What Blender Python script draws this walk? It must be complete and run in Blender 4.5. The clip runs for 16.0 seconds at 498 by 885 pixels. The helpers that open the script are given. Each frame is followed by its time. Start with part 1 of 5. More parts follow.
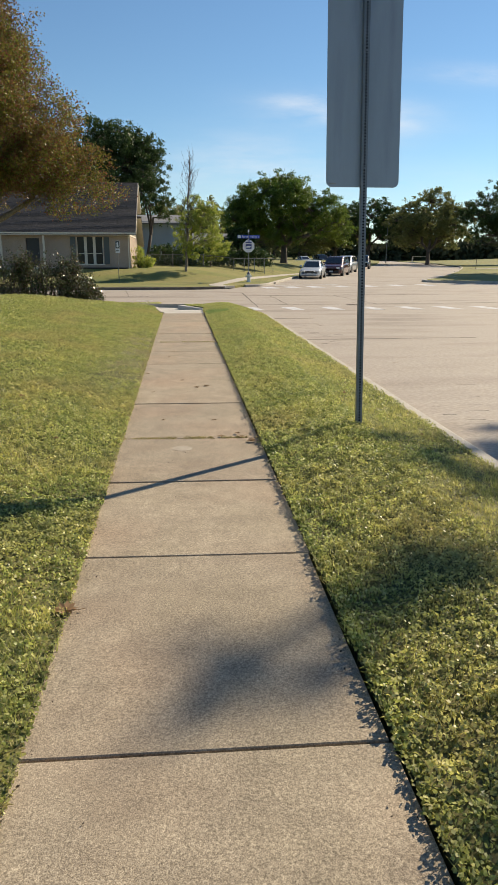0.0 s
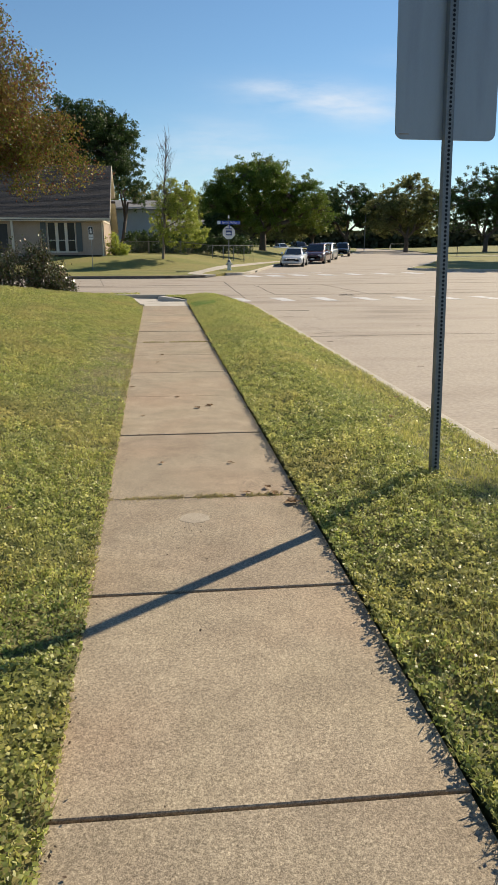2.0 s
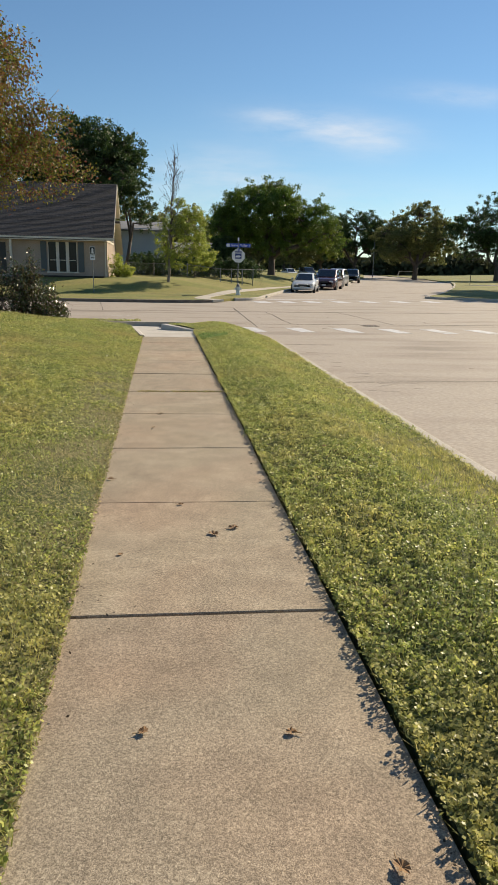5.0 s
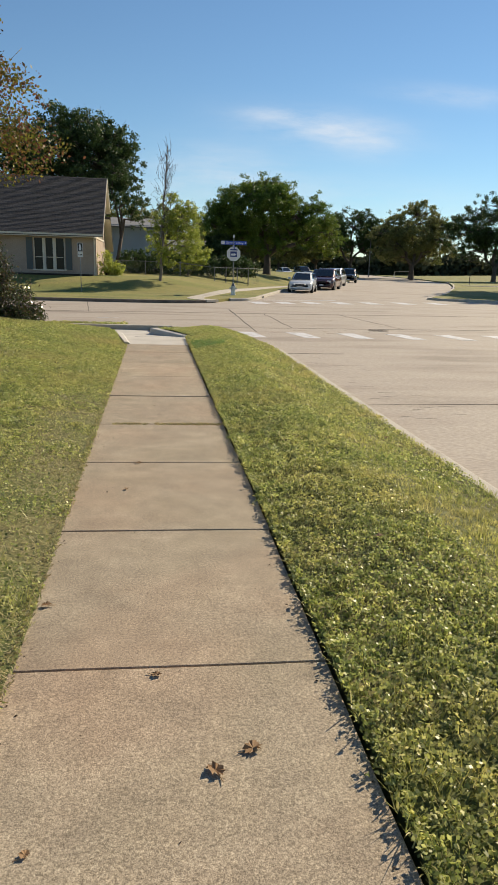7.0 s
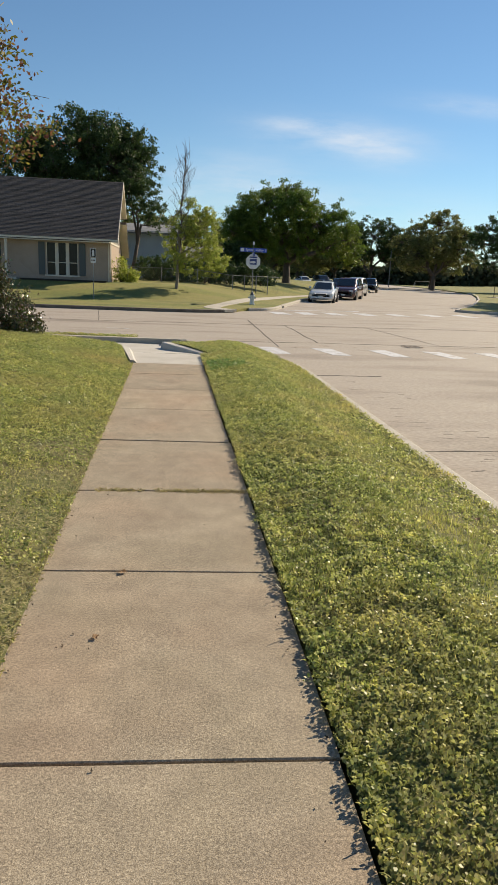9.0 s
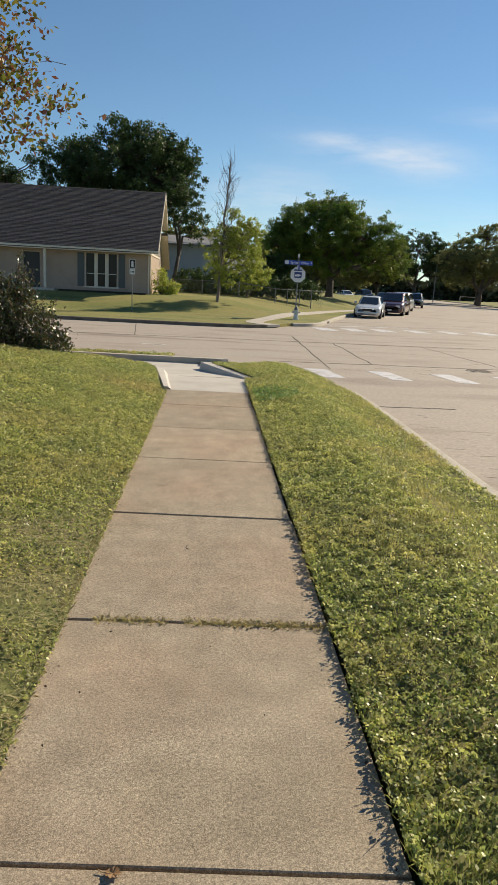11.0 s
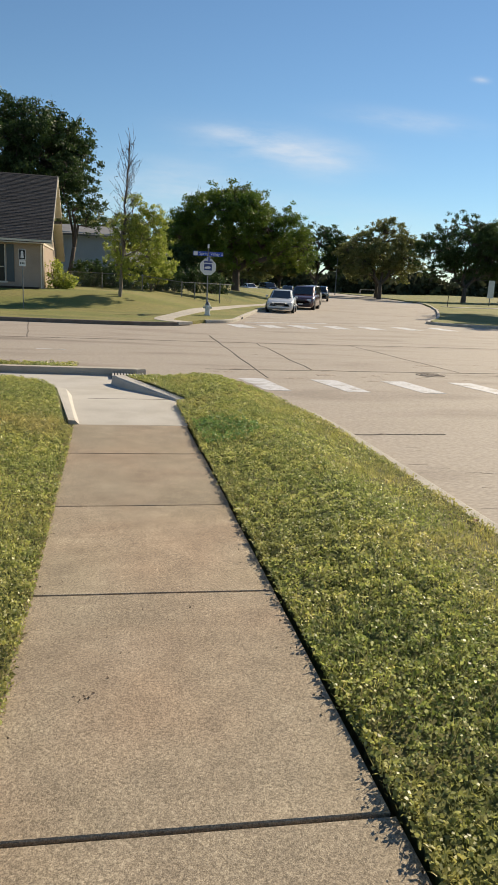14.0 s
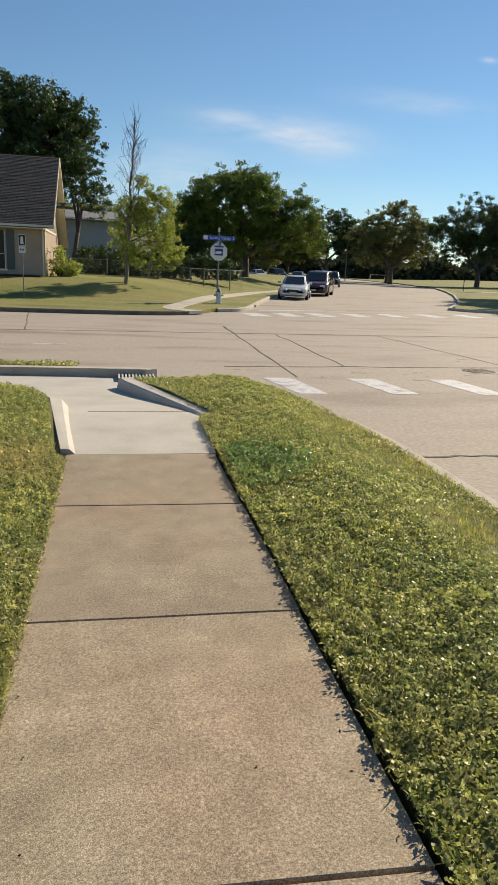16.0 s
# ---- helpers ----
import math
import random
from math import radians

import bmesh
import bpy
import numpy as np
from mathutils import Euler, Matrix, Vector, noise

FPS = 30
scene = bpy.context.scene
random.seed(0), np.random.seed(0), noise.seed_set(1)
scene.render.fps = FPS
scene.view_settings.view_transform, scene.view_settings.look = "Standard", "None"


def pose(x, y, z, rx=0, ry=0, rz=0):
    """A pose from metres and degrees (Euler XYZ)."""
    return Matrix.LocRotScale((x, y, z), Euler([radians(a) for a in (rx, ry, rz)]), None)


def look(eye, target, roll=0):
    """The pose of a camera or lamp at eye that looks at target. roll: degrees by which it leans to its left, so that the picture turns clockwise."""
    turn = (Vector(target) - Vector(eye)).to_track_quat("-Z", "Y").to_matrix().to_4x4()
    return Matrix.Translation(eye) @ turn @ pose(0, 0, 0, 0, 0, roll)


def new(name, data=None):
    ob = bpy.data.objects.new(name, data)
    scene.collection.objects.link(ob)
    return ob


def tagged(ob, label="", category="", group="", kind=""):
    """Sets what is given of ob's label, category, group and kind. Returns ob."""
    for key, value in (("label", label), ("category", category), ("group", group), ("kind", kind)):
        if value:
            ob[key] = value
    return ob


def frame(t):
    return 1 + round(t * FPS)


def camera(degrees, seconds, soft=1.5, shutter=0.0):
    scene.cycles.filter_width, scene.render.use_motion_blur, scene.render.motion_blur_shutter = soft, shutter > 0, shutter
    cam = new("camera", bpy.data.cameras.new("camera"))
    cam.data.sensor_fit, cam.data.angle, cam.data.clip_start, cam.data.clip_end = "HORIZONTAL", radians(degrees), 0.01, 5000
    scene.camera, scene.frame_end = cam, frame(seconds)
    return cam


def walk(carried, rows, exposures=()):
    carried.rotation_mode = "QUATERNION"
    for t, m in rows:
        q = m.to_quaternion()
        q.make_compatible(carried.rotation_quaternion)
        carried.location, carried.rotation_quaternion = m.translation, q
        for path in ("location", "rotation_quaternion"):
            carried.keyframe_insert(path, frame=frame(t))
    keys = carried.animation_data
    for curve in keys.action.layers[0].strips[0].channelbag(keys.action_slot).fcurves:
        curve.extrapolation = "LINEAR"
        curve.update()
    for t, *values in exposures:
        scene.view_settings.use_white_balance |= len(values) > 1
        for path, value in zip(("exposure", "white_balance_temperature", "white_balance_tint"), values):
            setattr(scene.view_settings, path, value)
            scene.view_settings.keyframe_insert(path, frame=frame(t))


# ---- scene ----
cam = camera(40.2, 16.0, 0.8)
PATH = [
    (0, (0.562, 1.367, 1.572), (0.75, 3.289, 1.051), 0.1),
    (0.5, (0.452, 1.828, 1.593), (0.706, 3.744, 1.079), 0.9),
    (1, (0.447, 2.329, 1.558), (0.698, 4.245, 1.045), -0.0),
    (1.5, (0.371, 2.811, 1.535), (0.595, 4.722, 0.989), -0.2),
    (2, (0.358, 3.256, 1.548), (0.614, 5.161, 0.994), 0.1),
    (2.5, (0.367, 3.745, 1.562), (0.598, 5.657, 1.023), 0.5),
    (3, (0.344, 4.182, 1.574), (0.564, 6.099, 1.049), 0.7),
    (3.5, (0.409, 4.663, 1.56), (0.61, 6.586, 1.05), 0.2),
    (4, (0.359, 5.145, 1.558), (0.55, 7.073, 1.062), 0.8),
    (4.5, (0.391, 5.607, 1.53), (0.624, 7.532, 1.04), 0.9),
    (7, (0.548, 8.06, 1.527), (0.822, 9.979, 1.035), 1.7),
    (7.5, (0.573, 8.561, 1.513), (0.811, 10.486, 1.024), 1.7),
    (8, (0.613, 9.032, 1.531), (0.903, 10.951, 1.049), 2.3),
    (8.5, (0.694, 9.515, 1.545), (0.973, 11.438, 1.071), 2.2),
    (9, (0.656, 9.987, 1.546), (0.888, 11.916, 1.074), 2.4),
    (9.5, (0.67, 10.454, 1.546), (0.8, 12.397, 1.089), 2.4),
    (11.8, (0.508, 12.545, 1.57), (0.655, 14.494, 1.146), 3.7),
    (12, (0.426, 12.727, 1.584), (0.644, 14.673, 1.179), 3.2),
    (12.5, (0.411, 13.229, 1.566), (0.757, 15.162, 1.185), 3.5),
    (13, (0.426, 13.718, 1.534), (0.856, 15.634, 1.155), 3.6),
    (13.5, (0.403, 14.225, 1.535), (0.817, 16.138, 1.123), 3.4),
    (14, (0.376, 14.659, 1.544), (0.78, 16.566, 1.098), 2.9),
    (14.5, (0.368, 15.159, 1.54), (0.71, 17.07, 1.061), 1.9),
    (15, (0.344, 15.618, 1.518), (0.696, 17.523, 1.02), 2.6),
    (15.5, (0.379, 16.08, 1.489), (0.773, 17.977, 0.993), 2.7),
    (16, (0.4, 16.507, 1.511), (0.783, 18.409, 1.027), 2.4),
]
walk(cam, [(t, look(*p)) for t, *p in PATH], [(0, 0.56), (4, 0.48), (9, 0.46), (12.5, 0.42), (16, 0.40)])

# ---- world, sun, exposure ----
SUN_EL, SUN_AZ = radians(32), math.atan2(0.775, 0.632)   # azimuth clockwise from +y
SUN_DIR = Vector((math.sin(SUN_AZ) * math.cos(SUN_EL), math.cos(SUN_AZ) * math.cos(SUN_EL), math.sin(SUN_EL)))
world = bpy.data.worlds.new("sky")
scene.world = world
world.use_nodes = True


def make_sky():
    nt = world.node_tree
    nt.nodes.clear()
    N, L = nt.nodes.new, nt.links.new
    out, bg, sky = N("ShaderNodeOutputWorld"), N("ShaderNodeBackground"), N("ShaderNodeTexSky")
    sky.sky_type, sky.sun_disc = "NISHITA", False
    sky.sun_elevation, sky.sun_rotation = SUN_EL, SUN_AZ
    sky.air_density, sky.dust_density, sky.ozone_density = 1.0, 0.0, 4.0
    co, sep = N("ShaderNodeTexCoord"), N("ShaderNodeSeparateXYZ")
    L(co.outputs["Generated"], sep.inputs[0])

    def m(op, a, b=None):
        n = N("ShaderNodeMath")
        n.operation = op
        for i, v in enumerate((a, b)):
            if v is None:
                continue
            if isinstance(v, (int, float)):
                n.inputs[i].default_value = v
            else:
                L(v, n.inputs[i])
        return n.outputs[0]

    yy = m("MAXIMUM", sep.outputs[1], 0.08)
    u, v = m("DIVIDE", sep.outputs[0], yy), m("DIVIDE", sep.outputs[2], yy)
    comb = N("ShaderNodeCombineXYZ")
    L(m("MULTIPLY", u, 5.0), comb.inputs[0])
    L(m("MULTIPLY", v, 22.0), comb.inputs[1])
    noi = N("ShaderNodeTexNoise")
    noi.inputs["Scale"].default_value, noi.inputs["Detail"].default_value, noi.inputs["Roughness"].default_value = 1.6, 7, 0.6
    L(comb.outputs[0], noi.inputs["Vector"])

    def wisp(cu, cv, su, sv, slope, amount):
        du = m("DIVIDE", m("SUBTRACT", u, cu), su)
        dv = m("DIVIDE", m("SUBTRACT", m("SUBTRACT", v, cv), m("MULTIPLY", m("SUBTRACT", u, cu), slope)), sv)
        q = m("ADD", m("MULTIPLY", du, du), m("MULTIPLY", dv, dv))
        return m("MULTIPLY", m("EXPONENT", m("MULTIPLY", q, -1.0)), amount)

    mask = wisp(0.24, 0.193, 0.105, 0.021, -0.04, 0.8)
    for w in ((0.17, 0.207, 0.055, 0.008, 0.0, 0.6), (0.28, 0.178, 0.06, 0.02, -0.15, 0.45), (0.43, 0.245, 0.09, 0.012, 0.0, 0.55),
              (0.09, 0.135, 0.10, 0.03, 0.0, 0.45), (0.16, 0.10, 0.3, 0.03, 0.0, 0.35), (0.53, 0.31, 0.012, 0.004, 0.0, 0.6)):
        mask = m("ADD", mask, wisp(*w))
    tex = m("MULTIPLY", m("SUBTRACT", noi.outputs["Fac"], 0.25), 1.9)
    fac = m("MINIMUM", m("MAXIMUM", m("MULTIPLY", mask, tex), 0.0), 0.75)
    mix = N("ShaderNodeMix")
    mix.data_type = "RGBA"
    mix.inputs["B"].default_value = (7.5, 7.8, 8.2, 1)
    L(fac, mix.inputs["Factor"])
    tone = N("ShaderNodeMix")
    tone.data_type, tone.blend_type = "RGBA", "MULTIPLY"
    tone.inputs["Factor"].default_value = 1.0
    tone.inputs["B"].default_value = (0.875, 0.96, 0.955, 1)
    L(sky.outputs[0], tone.inputs["A"])
    L(tone.outputs["Result"], mix.inputs["A"])
    L(mix.outputs["Result"], bg.inputs["Color"])
    bg.inputs["Strength"].default_value = 0.079
    L(bg.outputs[0], out.inputs[0])


make_sky()
sun_lamp = bpy.data.lights.new("sun", "SUN")
sun_lamp.energy, sun_lamp.angle, sun_lamp.color = 5.0, radians(0.55), (1.0, 0.85, 0.62)
sun = new("sun", sun_lamp)
sun.matrix_world = look(SUN_DIR * 120, (0, 0, 0))

# ---- materials ----


def nodes_of(name):
    mt = bpy.data.materials.new(name)
    mt.use_nodes = True
    nt = mt.node_tree
    return mt, nt, nt.nodes["Principled BSDF"], nt.nodes.new, nt.links.new


def ramp_node(N, cols, lo=0.3, hi=0.7):
    r = N("ShaderNodeValToRGB")
    el = r.color_ramp.elements
    while len(el) < len(cols):
        el.new(0.5)
    for i, c in enumerate(cols):
        el[i].position = lo + (hi - lo) * i / max(1, len(cols) - 1)
        el[i].color = (*c, 1)
    return r


def noisy(name, cols, scale=2.0, fine=60.0, rough=0.8, bump=0.15, metal=0.0, grain=0.35, vary=0.0, stretch=(1, 1, 1), spec=0.5):
    """Two scales of noise over world position: broad patches pick the colour, fine grain darkens and lifts it."""
    mt, nt, b, N, L = nodes_of(name)
    geo, mp = N("ShaderNodeNewGeometry"), N("ShaderNodeMapping")
    mp.inputs["Scale"].default_value = stretch
    L(geo.outputs["Position"], mp.inputs["Vector"])
    n1, n2 = N("ShaderNodeTexNoise"), N("ShaderNodeTexNoise")
    n1.inputs["Scale"].default_value, n1.inputs["Detail"].default_value = scale, 5
    n2.inputs["Scale"].default_value, n2.inputs["Detail"].default_value = fine, 3
    L(mp.outputs[0], n1.inputs["Vector"])
    L(mp.outputs[0], n2.inputs["Vector"])
    r = ramp_node(N, cols)
    L(n1.outputs["Fac"], r.inputs[0])
    g = ramp_node(N, [(1 - grain,) * 3, (1 + grain * 0.6,) * 3], 0.32, 0.68)
    L(n2.outputs["Fac"], g.inputs[0])
    mx = N("ShaderNodeMix")
    mx.data_type, mx.blend_type = "RGBA", "MULTIPLY"
    mx.inputs["Factor"].default_value = 1
    L(r.outputs[0], mx.inputs["A"])
    L(g.outputs[0], mx.inputs["B"])
    col = mx.outputs["Result"]
    if vary:
        oi = N("ShaderNodeObjectInfo")
        rv = ramp_node(N, [(1 - vary, 1 - vary * 1.05, 1 - vary * 1.1), (1 + vary, 1 + vary * 0.9, 1 + vary * 0.8)], 0, 1)
        L(oi.outputs["Random"], rv.inputs[0])
        m2 = N("ShaderNodeMix")
        m2.data_type, m2.blend_type = "RGBA", "MULTIPLY"
        m2.inputs["Factor"].default_value = 1
        L(col, m2.inputs["A"])
        L(rv.outputs[0], m2.inputs["B"])
        col = m2.outputs["Result"]
    L(col, b.inputs["Base Color"])
    b.inputs["Roughness"].default_value, b.inputs["Metallic"].default_value = rough, metal
    b.inputs["Specular IOR Level"].default_value = spec
    if bump:
        bp = N("ShaderNodeBump")
        bp.inputs["Strength"].default_value, bp.inputs["Distance"].default_value = bump, 0.01
        L(n2.outputs["Fac"], bp.inputs["Height"])
        L(bp.outputs[0], b.inputs["Normal"])
    return mt


def plain(name, col, rough=0.5, metal=0.0, coat=0.0, spec=0.5):
    mt, nt, b, N, L = nodes_of(name)
    n = N("ShaderNodeTexNoise")
    n.inputs["Scale"].default_value = 9
    r = ramp_node(N, [tuple(c * 0.86 for c in col), tuple(min(1, c * 1.08) for c in col)])
    L(n.outputs["Fac"], r.inputs[0])
    L(r.outputs[0], b.inputs["Base Color"])
    b.inputs["Roughness"].default_value, b.inputs["Metallic"].default_value = rough, metal
    b.inputs["Coat Weight"].default_value, b.inputs["Specular IOR Level"].default_value = coat, spec
    return mt


def leafy(name, cols, through_light=0.35, rough=0.45, lo=0.0, hi=1.0, patch=0.0, patch_col=(0.2, 0.15, 0.06), spec=0.35, tuft=0.0):
    """Leaves: colour by leaf, light shines partly through them; patch mixes in a second colour over broad areas."""
    mt, nt, b, N, L = nodes_of(name)
    geo = N("ShaderNodeNewGeometry")
    r = ramp_node(N, cols, lo, hi)
    L(geo.outputs["Random Per Island"], r.inputs[0])
    col = r.outputs[0]
    if patch:
        n = N("ShaderNodeTexNoise")
        n.inputs["Scale"].default_value, n.inputs["Detail"].default_value = patch, 4
        L(geo.outputs["Position"], n.inputs["Vector"])
        pr = ramp_node(N, [(0, 0, 0), (0.75, 0.75, 0.75)], 0.47, 0.68)
        L(n.outputs["Fac"], pr.inputs[0])
        mx = N("ShaderNodeMix")
        mx.data_type = "RGBA"
        L(pr.outputs[0], mx.inputs["Factor"])
        L(col, mx.inputs["A"])
        mx.inputs["B"].default_value = (*patch_col, 1)
        col = mx.outputs["Result"]
    if tuft:   # leaf colour multiplied darker and lighter at random, by tuft and broader patch
        for scale, lo_c, hi_c in ((tuft, (0.58, 0.62, 0.6), (1.32, 1.27, 1.2)), (tuft * 0.1, (0.86, 0.9, 0.88), (1.13, 1.08, 1.06))):
            n = N("ShaderNodeTexNoise")
            n.inputs["Scale"].default_value, n.inputs["Detail"].default_value = scale, 3
            L(geo.outputs["Position"], n.inputs["Vector"])
            tr_ = ramp_node(N, [lo_c, hi_c], 0.36, 0.64)
            L(n.outputs["Fac"], tr_.inputs[0])
            mx = N("ShaderNodeMix")
            mx.data_type, mx.blend_type = "RGBA", "MULTIPLY"
            mx.inputs["Factor"].default_value = 1
            L(col, mx.inputs["A"])
            L(tr_.outputs[0], mx.inputs["B"])
            col = mx.outputs["Result"]
    L(col, b.inputs["Base Color"])
    b.inputs["Roughness"].default_value = rough
    b.inputs["Specular IOR Level"].default_value = spec
    tr, mixs = N("ShaderNodeBsdfTranslucent"), N("ShaderNodeMixShader")
    L(col, tr.inputs["Color"])
    mixs.inputs[0].default_value = through_light
    L(b.outputs[0], mixs.inputs[1])
    L(tr.outputs[0], mixs.inputs[2])
    L(mixs.outputs[0], nt.nodes["Material Output"].inputs["Surface"])
    return mt


def paving():
    """Sandy broom-worn concrete: stains, mottling, fine sand and dark grit, with a little difference from slab to slab."""
    mt, nt, b, N, L = nodes_of("walk_concrete")
    geo, oi = N("ShaderNodeNewGeometry"), N("ShaderNodeObjectInfo")

    def noise_at(scale, detail, rough=0.5):
        n = N("ShaderNodeTexNoise")
        n.inputs["Scale"].default_value, n.inputs["Detail"].default_value, n.inputs["Roughness"].default_value = scale, detail, rough
        L(geo.outputs["Position"], n.inputs["Vector"])
        return n.outputs["Fac"]

    def times(a, fac, lo, hi, p, q):
        r = ramp_node(N, [lo, hi], p, q)
        L(fac, r.inputs[0])
        m = N("ShaderNodeMix")
        m.data_type, m.blend_type = "RGBA", "MULTIPLY"
        m.inputs["Factor"].default_value = 1
        L(a, m.inputs["A"])
        L(r.outputs[0], m.inputs["B"])
        return m.outputs["Result"]

    base = ramp_node(N, [(0.31, 0.265, 0.21), (0.365, 0.315, 0.245), (0.40, 0.345, 0.275), (0.365, 0.305, 0.24), (0.40, 0.34, 0.275)], 0.28, 0.72)
    L(noise_at(0.9, 4), base.inputs[0])
    col = times(base.outputs[0], noise_at(7, 5, 0.6), (0.84, 0.83, 0.82), (1.10, 1.09, 1.07), 0.3, 0.7)
    col = times(col, noise_at(0.75, 3), (0.99, 1.0, 1.0), (1.05, 0.99, 0.965), 0.48, 0.66)
    col = times(col, noise_at(2.4, 6, 0.65), (0.86, 0.84, 0.825), (1.03, 1.015, 1.0), 0.34, 0.64)
    col = times(col, noise_at(85, 4, 0.7), (0.66, 0.65, 0.63), (1.22, 1.22, 1.2), 0.36, 0.64)
    fine = noise_at(210, 3, 0.75)
    col = times(col, fine, (0.5, 0.48, 0.46), (1.42, 1.42, 1.4), 0.36, 0.66)
    col = times(col, oi.outputs["Random"], (0.92, 0.915, 0.91), (1.06, 1.05, 1.03), 0, 1)
    vor = N("ShaderNodeTexVoronoi")
    vor.inputs["Scale"].default_value = 60
    L(geo.outputs["Position"], vor.inputs["Vector"])
    col = times(col, vor.outputs["Distance"], (0.45, 0.42, 0.4), (1, 1, 1), 0.07, 0.13)
    L(col, b.inputs["Base Color"])
    b.inputs["Roughness"].default_value = 0.88
    bp = N("ShaderNodeBump")
    bp.inputs["Strength"].default_value, bp.inputs["Distance"].default_value = 0.35, 0.004
    L(fine, bp.inputs["Height"])
    L(bp.outputs[0], b.inputs["Normal"])
    return mt


M_walk = paving()
M_bed = noisy("joint_dirt", [(0.022, 0.017, 0.013), (0.045, 0.034, 0.025)], 6, 80, 0.95)
M_ramp = noisy("ramp_concrete", [(0.42, 0.39, 0.345), (0.49, 0.46, 0.415), (0.53, 0.50, 0.46)], 1.6, 90, 0.85, 0.12, 0, 0.12)
M_kerb = noisy("kerb_concrete", [(0.36, 0.32, 0.27), (0.48, 0.44, 0.38), (0.42, 0.37, 0.31)], 2.2, 70, 0.88, 0.25, 0, 0.25)
# far kerb concrete: the shade on its backlit face is put into this colour
M_kerbshade = noisy("shaded_kerb_concrete", [(0.10, 0.078, 0.06), (0.19, 0.155, 0.125), (0.14, 0.11, 0.085)], 2.0, 50, 0.9, 0.3, 0, 0.3)
M_road = noisy("road_concrete", [(0.245, 0.205, 0.17), (0.33, 0.28, 0.235), (0.375, 0.325, 0.275), (0.36, 0.31, 0.26), (0.285, 0.24, 0.20)], 0.5, 42, 0.85, 0.3, 0, 0.24, 0, (0.42, 1.35, 1))
M_groove = noisy("road_groove", [(0.27, 0.23, 0.19), (0.33, 0.285, 0.24)], 2.0, 30, 0.9)
M_paint = noisy("road_paint", [(0.33, 0.29, 0.25), (0.48, 0.47, 0.475), (0.60, 0.60, 0.625), (0.54, 0.53, 0.535), (0.37, 0.33, 0.29)], 3.2, 40, 0.7, 0.1, 0, 0.25)
M_seal = noisy("joint_seal", [(0.06, 0.05, 0.045), (0.14, 0.115, 0.09)], 1.5, 30, 0.85)
M_patch = noisy("worn_patch", [(0.28, 0.235, 0.195), (0.38, 0.315, 0.255), (0.31, 0.26, 0.215)], 3.0, 25, 0.9, 0.3, 0, 0.5)
M_soil = noisy("lawn_soil", [(0.078, 0.092, 0.025), (0.112, 0.124, 0.033), (0.15, 0.138, 0.052), (0.09, 0.102, 0.028)], 0.8, 35, 0.95, 0.5, 0, 0.5)
M_farlawn = noisy("far_lawn", [(0.125, 0.145, 0.026), (0.18, 0.185, 0.035), (0.23, 0.205, 0.055), (0.11, 0.135, 0.024)], 0.3, 22, 0.95, 0.6, 0, 0.5, 0, (0.5, 1.2, 1))
M_ground = noisy("ground_earth", [(0.10, 0.10, 0.04), (0.15, 0.14, 0.06)], 0.1, 5, 0.95)
M_bark = noisy("bark", [(0.075, 0.058, 0.045), (0.13, 0.10, 0.08)], 6, 40, 0.9, 0.6, 0, 0.4, 0, (1, 1, 0.25))
M_palebark = noisy("pale_bark", [(0.16, 0.13, 0.10), (0.24, 0.20, 0.16)], 6, 40, 0.9, 0.5, 0, 0.4, 0, (1, 1, 0.3))
M_steel = noisy("galvanised_steel", [(0.17, 0.18, 0.19), (0.24, 0.25, 0.26)], 8, 120, 0.5, 0.05, 0.7, 0.15)
M_signback = noisy("sign_aluminium", [(0.30, 0.32, 0.34), (0.36, 0.38, 0.40), (0.33, 0.35, 0.36)], 1.2, 140, 0.45, 0.03, 0.55, 0.10, 0, (6, 6, 0.5))
M_hole = plain("dark_hole", (0.012, 0.012, 0.014), 0.9)
M_wall = noisy("tan_brick_wall", [(0.33, 0.255, 0.20), (0.39, 0.305, 0.245), (0.355, 0.28, 0.22)], 1.5, 22, 0.9, 0.2, 0, 0.18)
M_trim = noisy("cream_trim", [(0.58, 0.52, 0.43), (0.66, 0.60, 0.51)], 2, 40, 0.6, 0.05, 0, 0.08)
M_roof = noisy("shingle_roof", [(0.055, 0.05, 0.05), (0.085, 0.078, 0.075), (0.07, 0.062, 0.06)], 0.9, 7, 0.9, 0.6, 0, 0.45, 0, (1, 2.2, 2.2))
M_shutter = plain("grey_shutter", (0.07, 0.085, 0.09), 0.5)
M_glassdark = plain("window_glass", (0.012, 0.014, 0.016), 0.15, 0, 0, 0.2)
M_siding = noisy("pale_siding", [(0.42, 0.46, 0.52), (0.48, 0.52, 0.58)], 1, 20, 0.8, 0.1, 0, 0.08)
M_slate = noisy("grey_roof", [(0.16, 0.165, 0.18), (0.21, 0.215, 0.23)], 1, 9, 0.9, 0.3, 0, 0.25)

L_clover = leafy("lawn_leaf", [(0.11, 0.15, 0.042), (0.30, 0.355, 0.10), (0.47, 0.51, 0.155), (0.57, 0.59, 0.215), (0.65, 0.635, 0.34)], 0.5, 0.4, 0, 1, 0.72, (0.48, 0.43, 0.18), 0.45, 15.0)
L_blade = leafy("lawn_blade", [(0.255, 0.29, 0.07), (0.43, 0.46, 0.125), (0.55, 0.54, 0.18), (0.63, 0.575, 0.29)], 0.5, 0.4, 0, 1, 0.72, (0.53, 0.46, 0.20), 0.45, 15.0)
L_straw = leafy("dry_grass", [(0.36, 0.30, 0.15), (0.58, 0.50, 0.29), (0.44, 0.41, 0.16)], 0.35, 0.6)
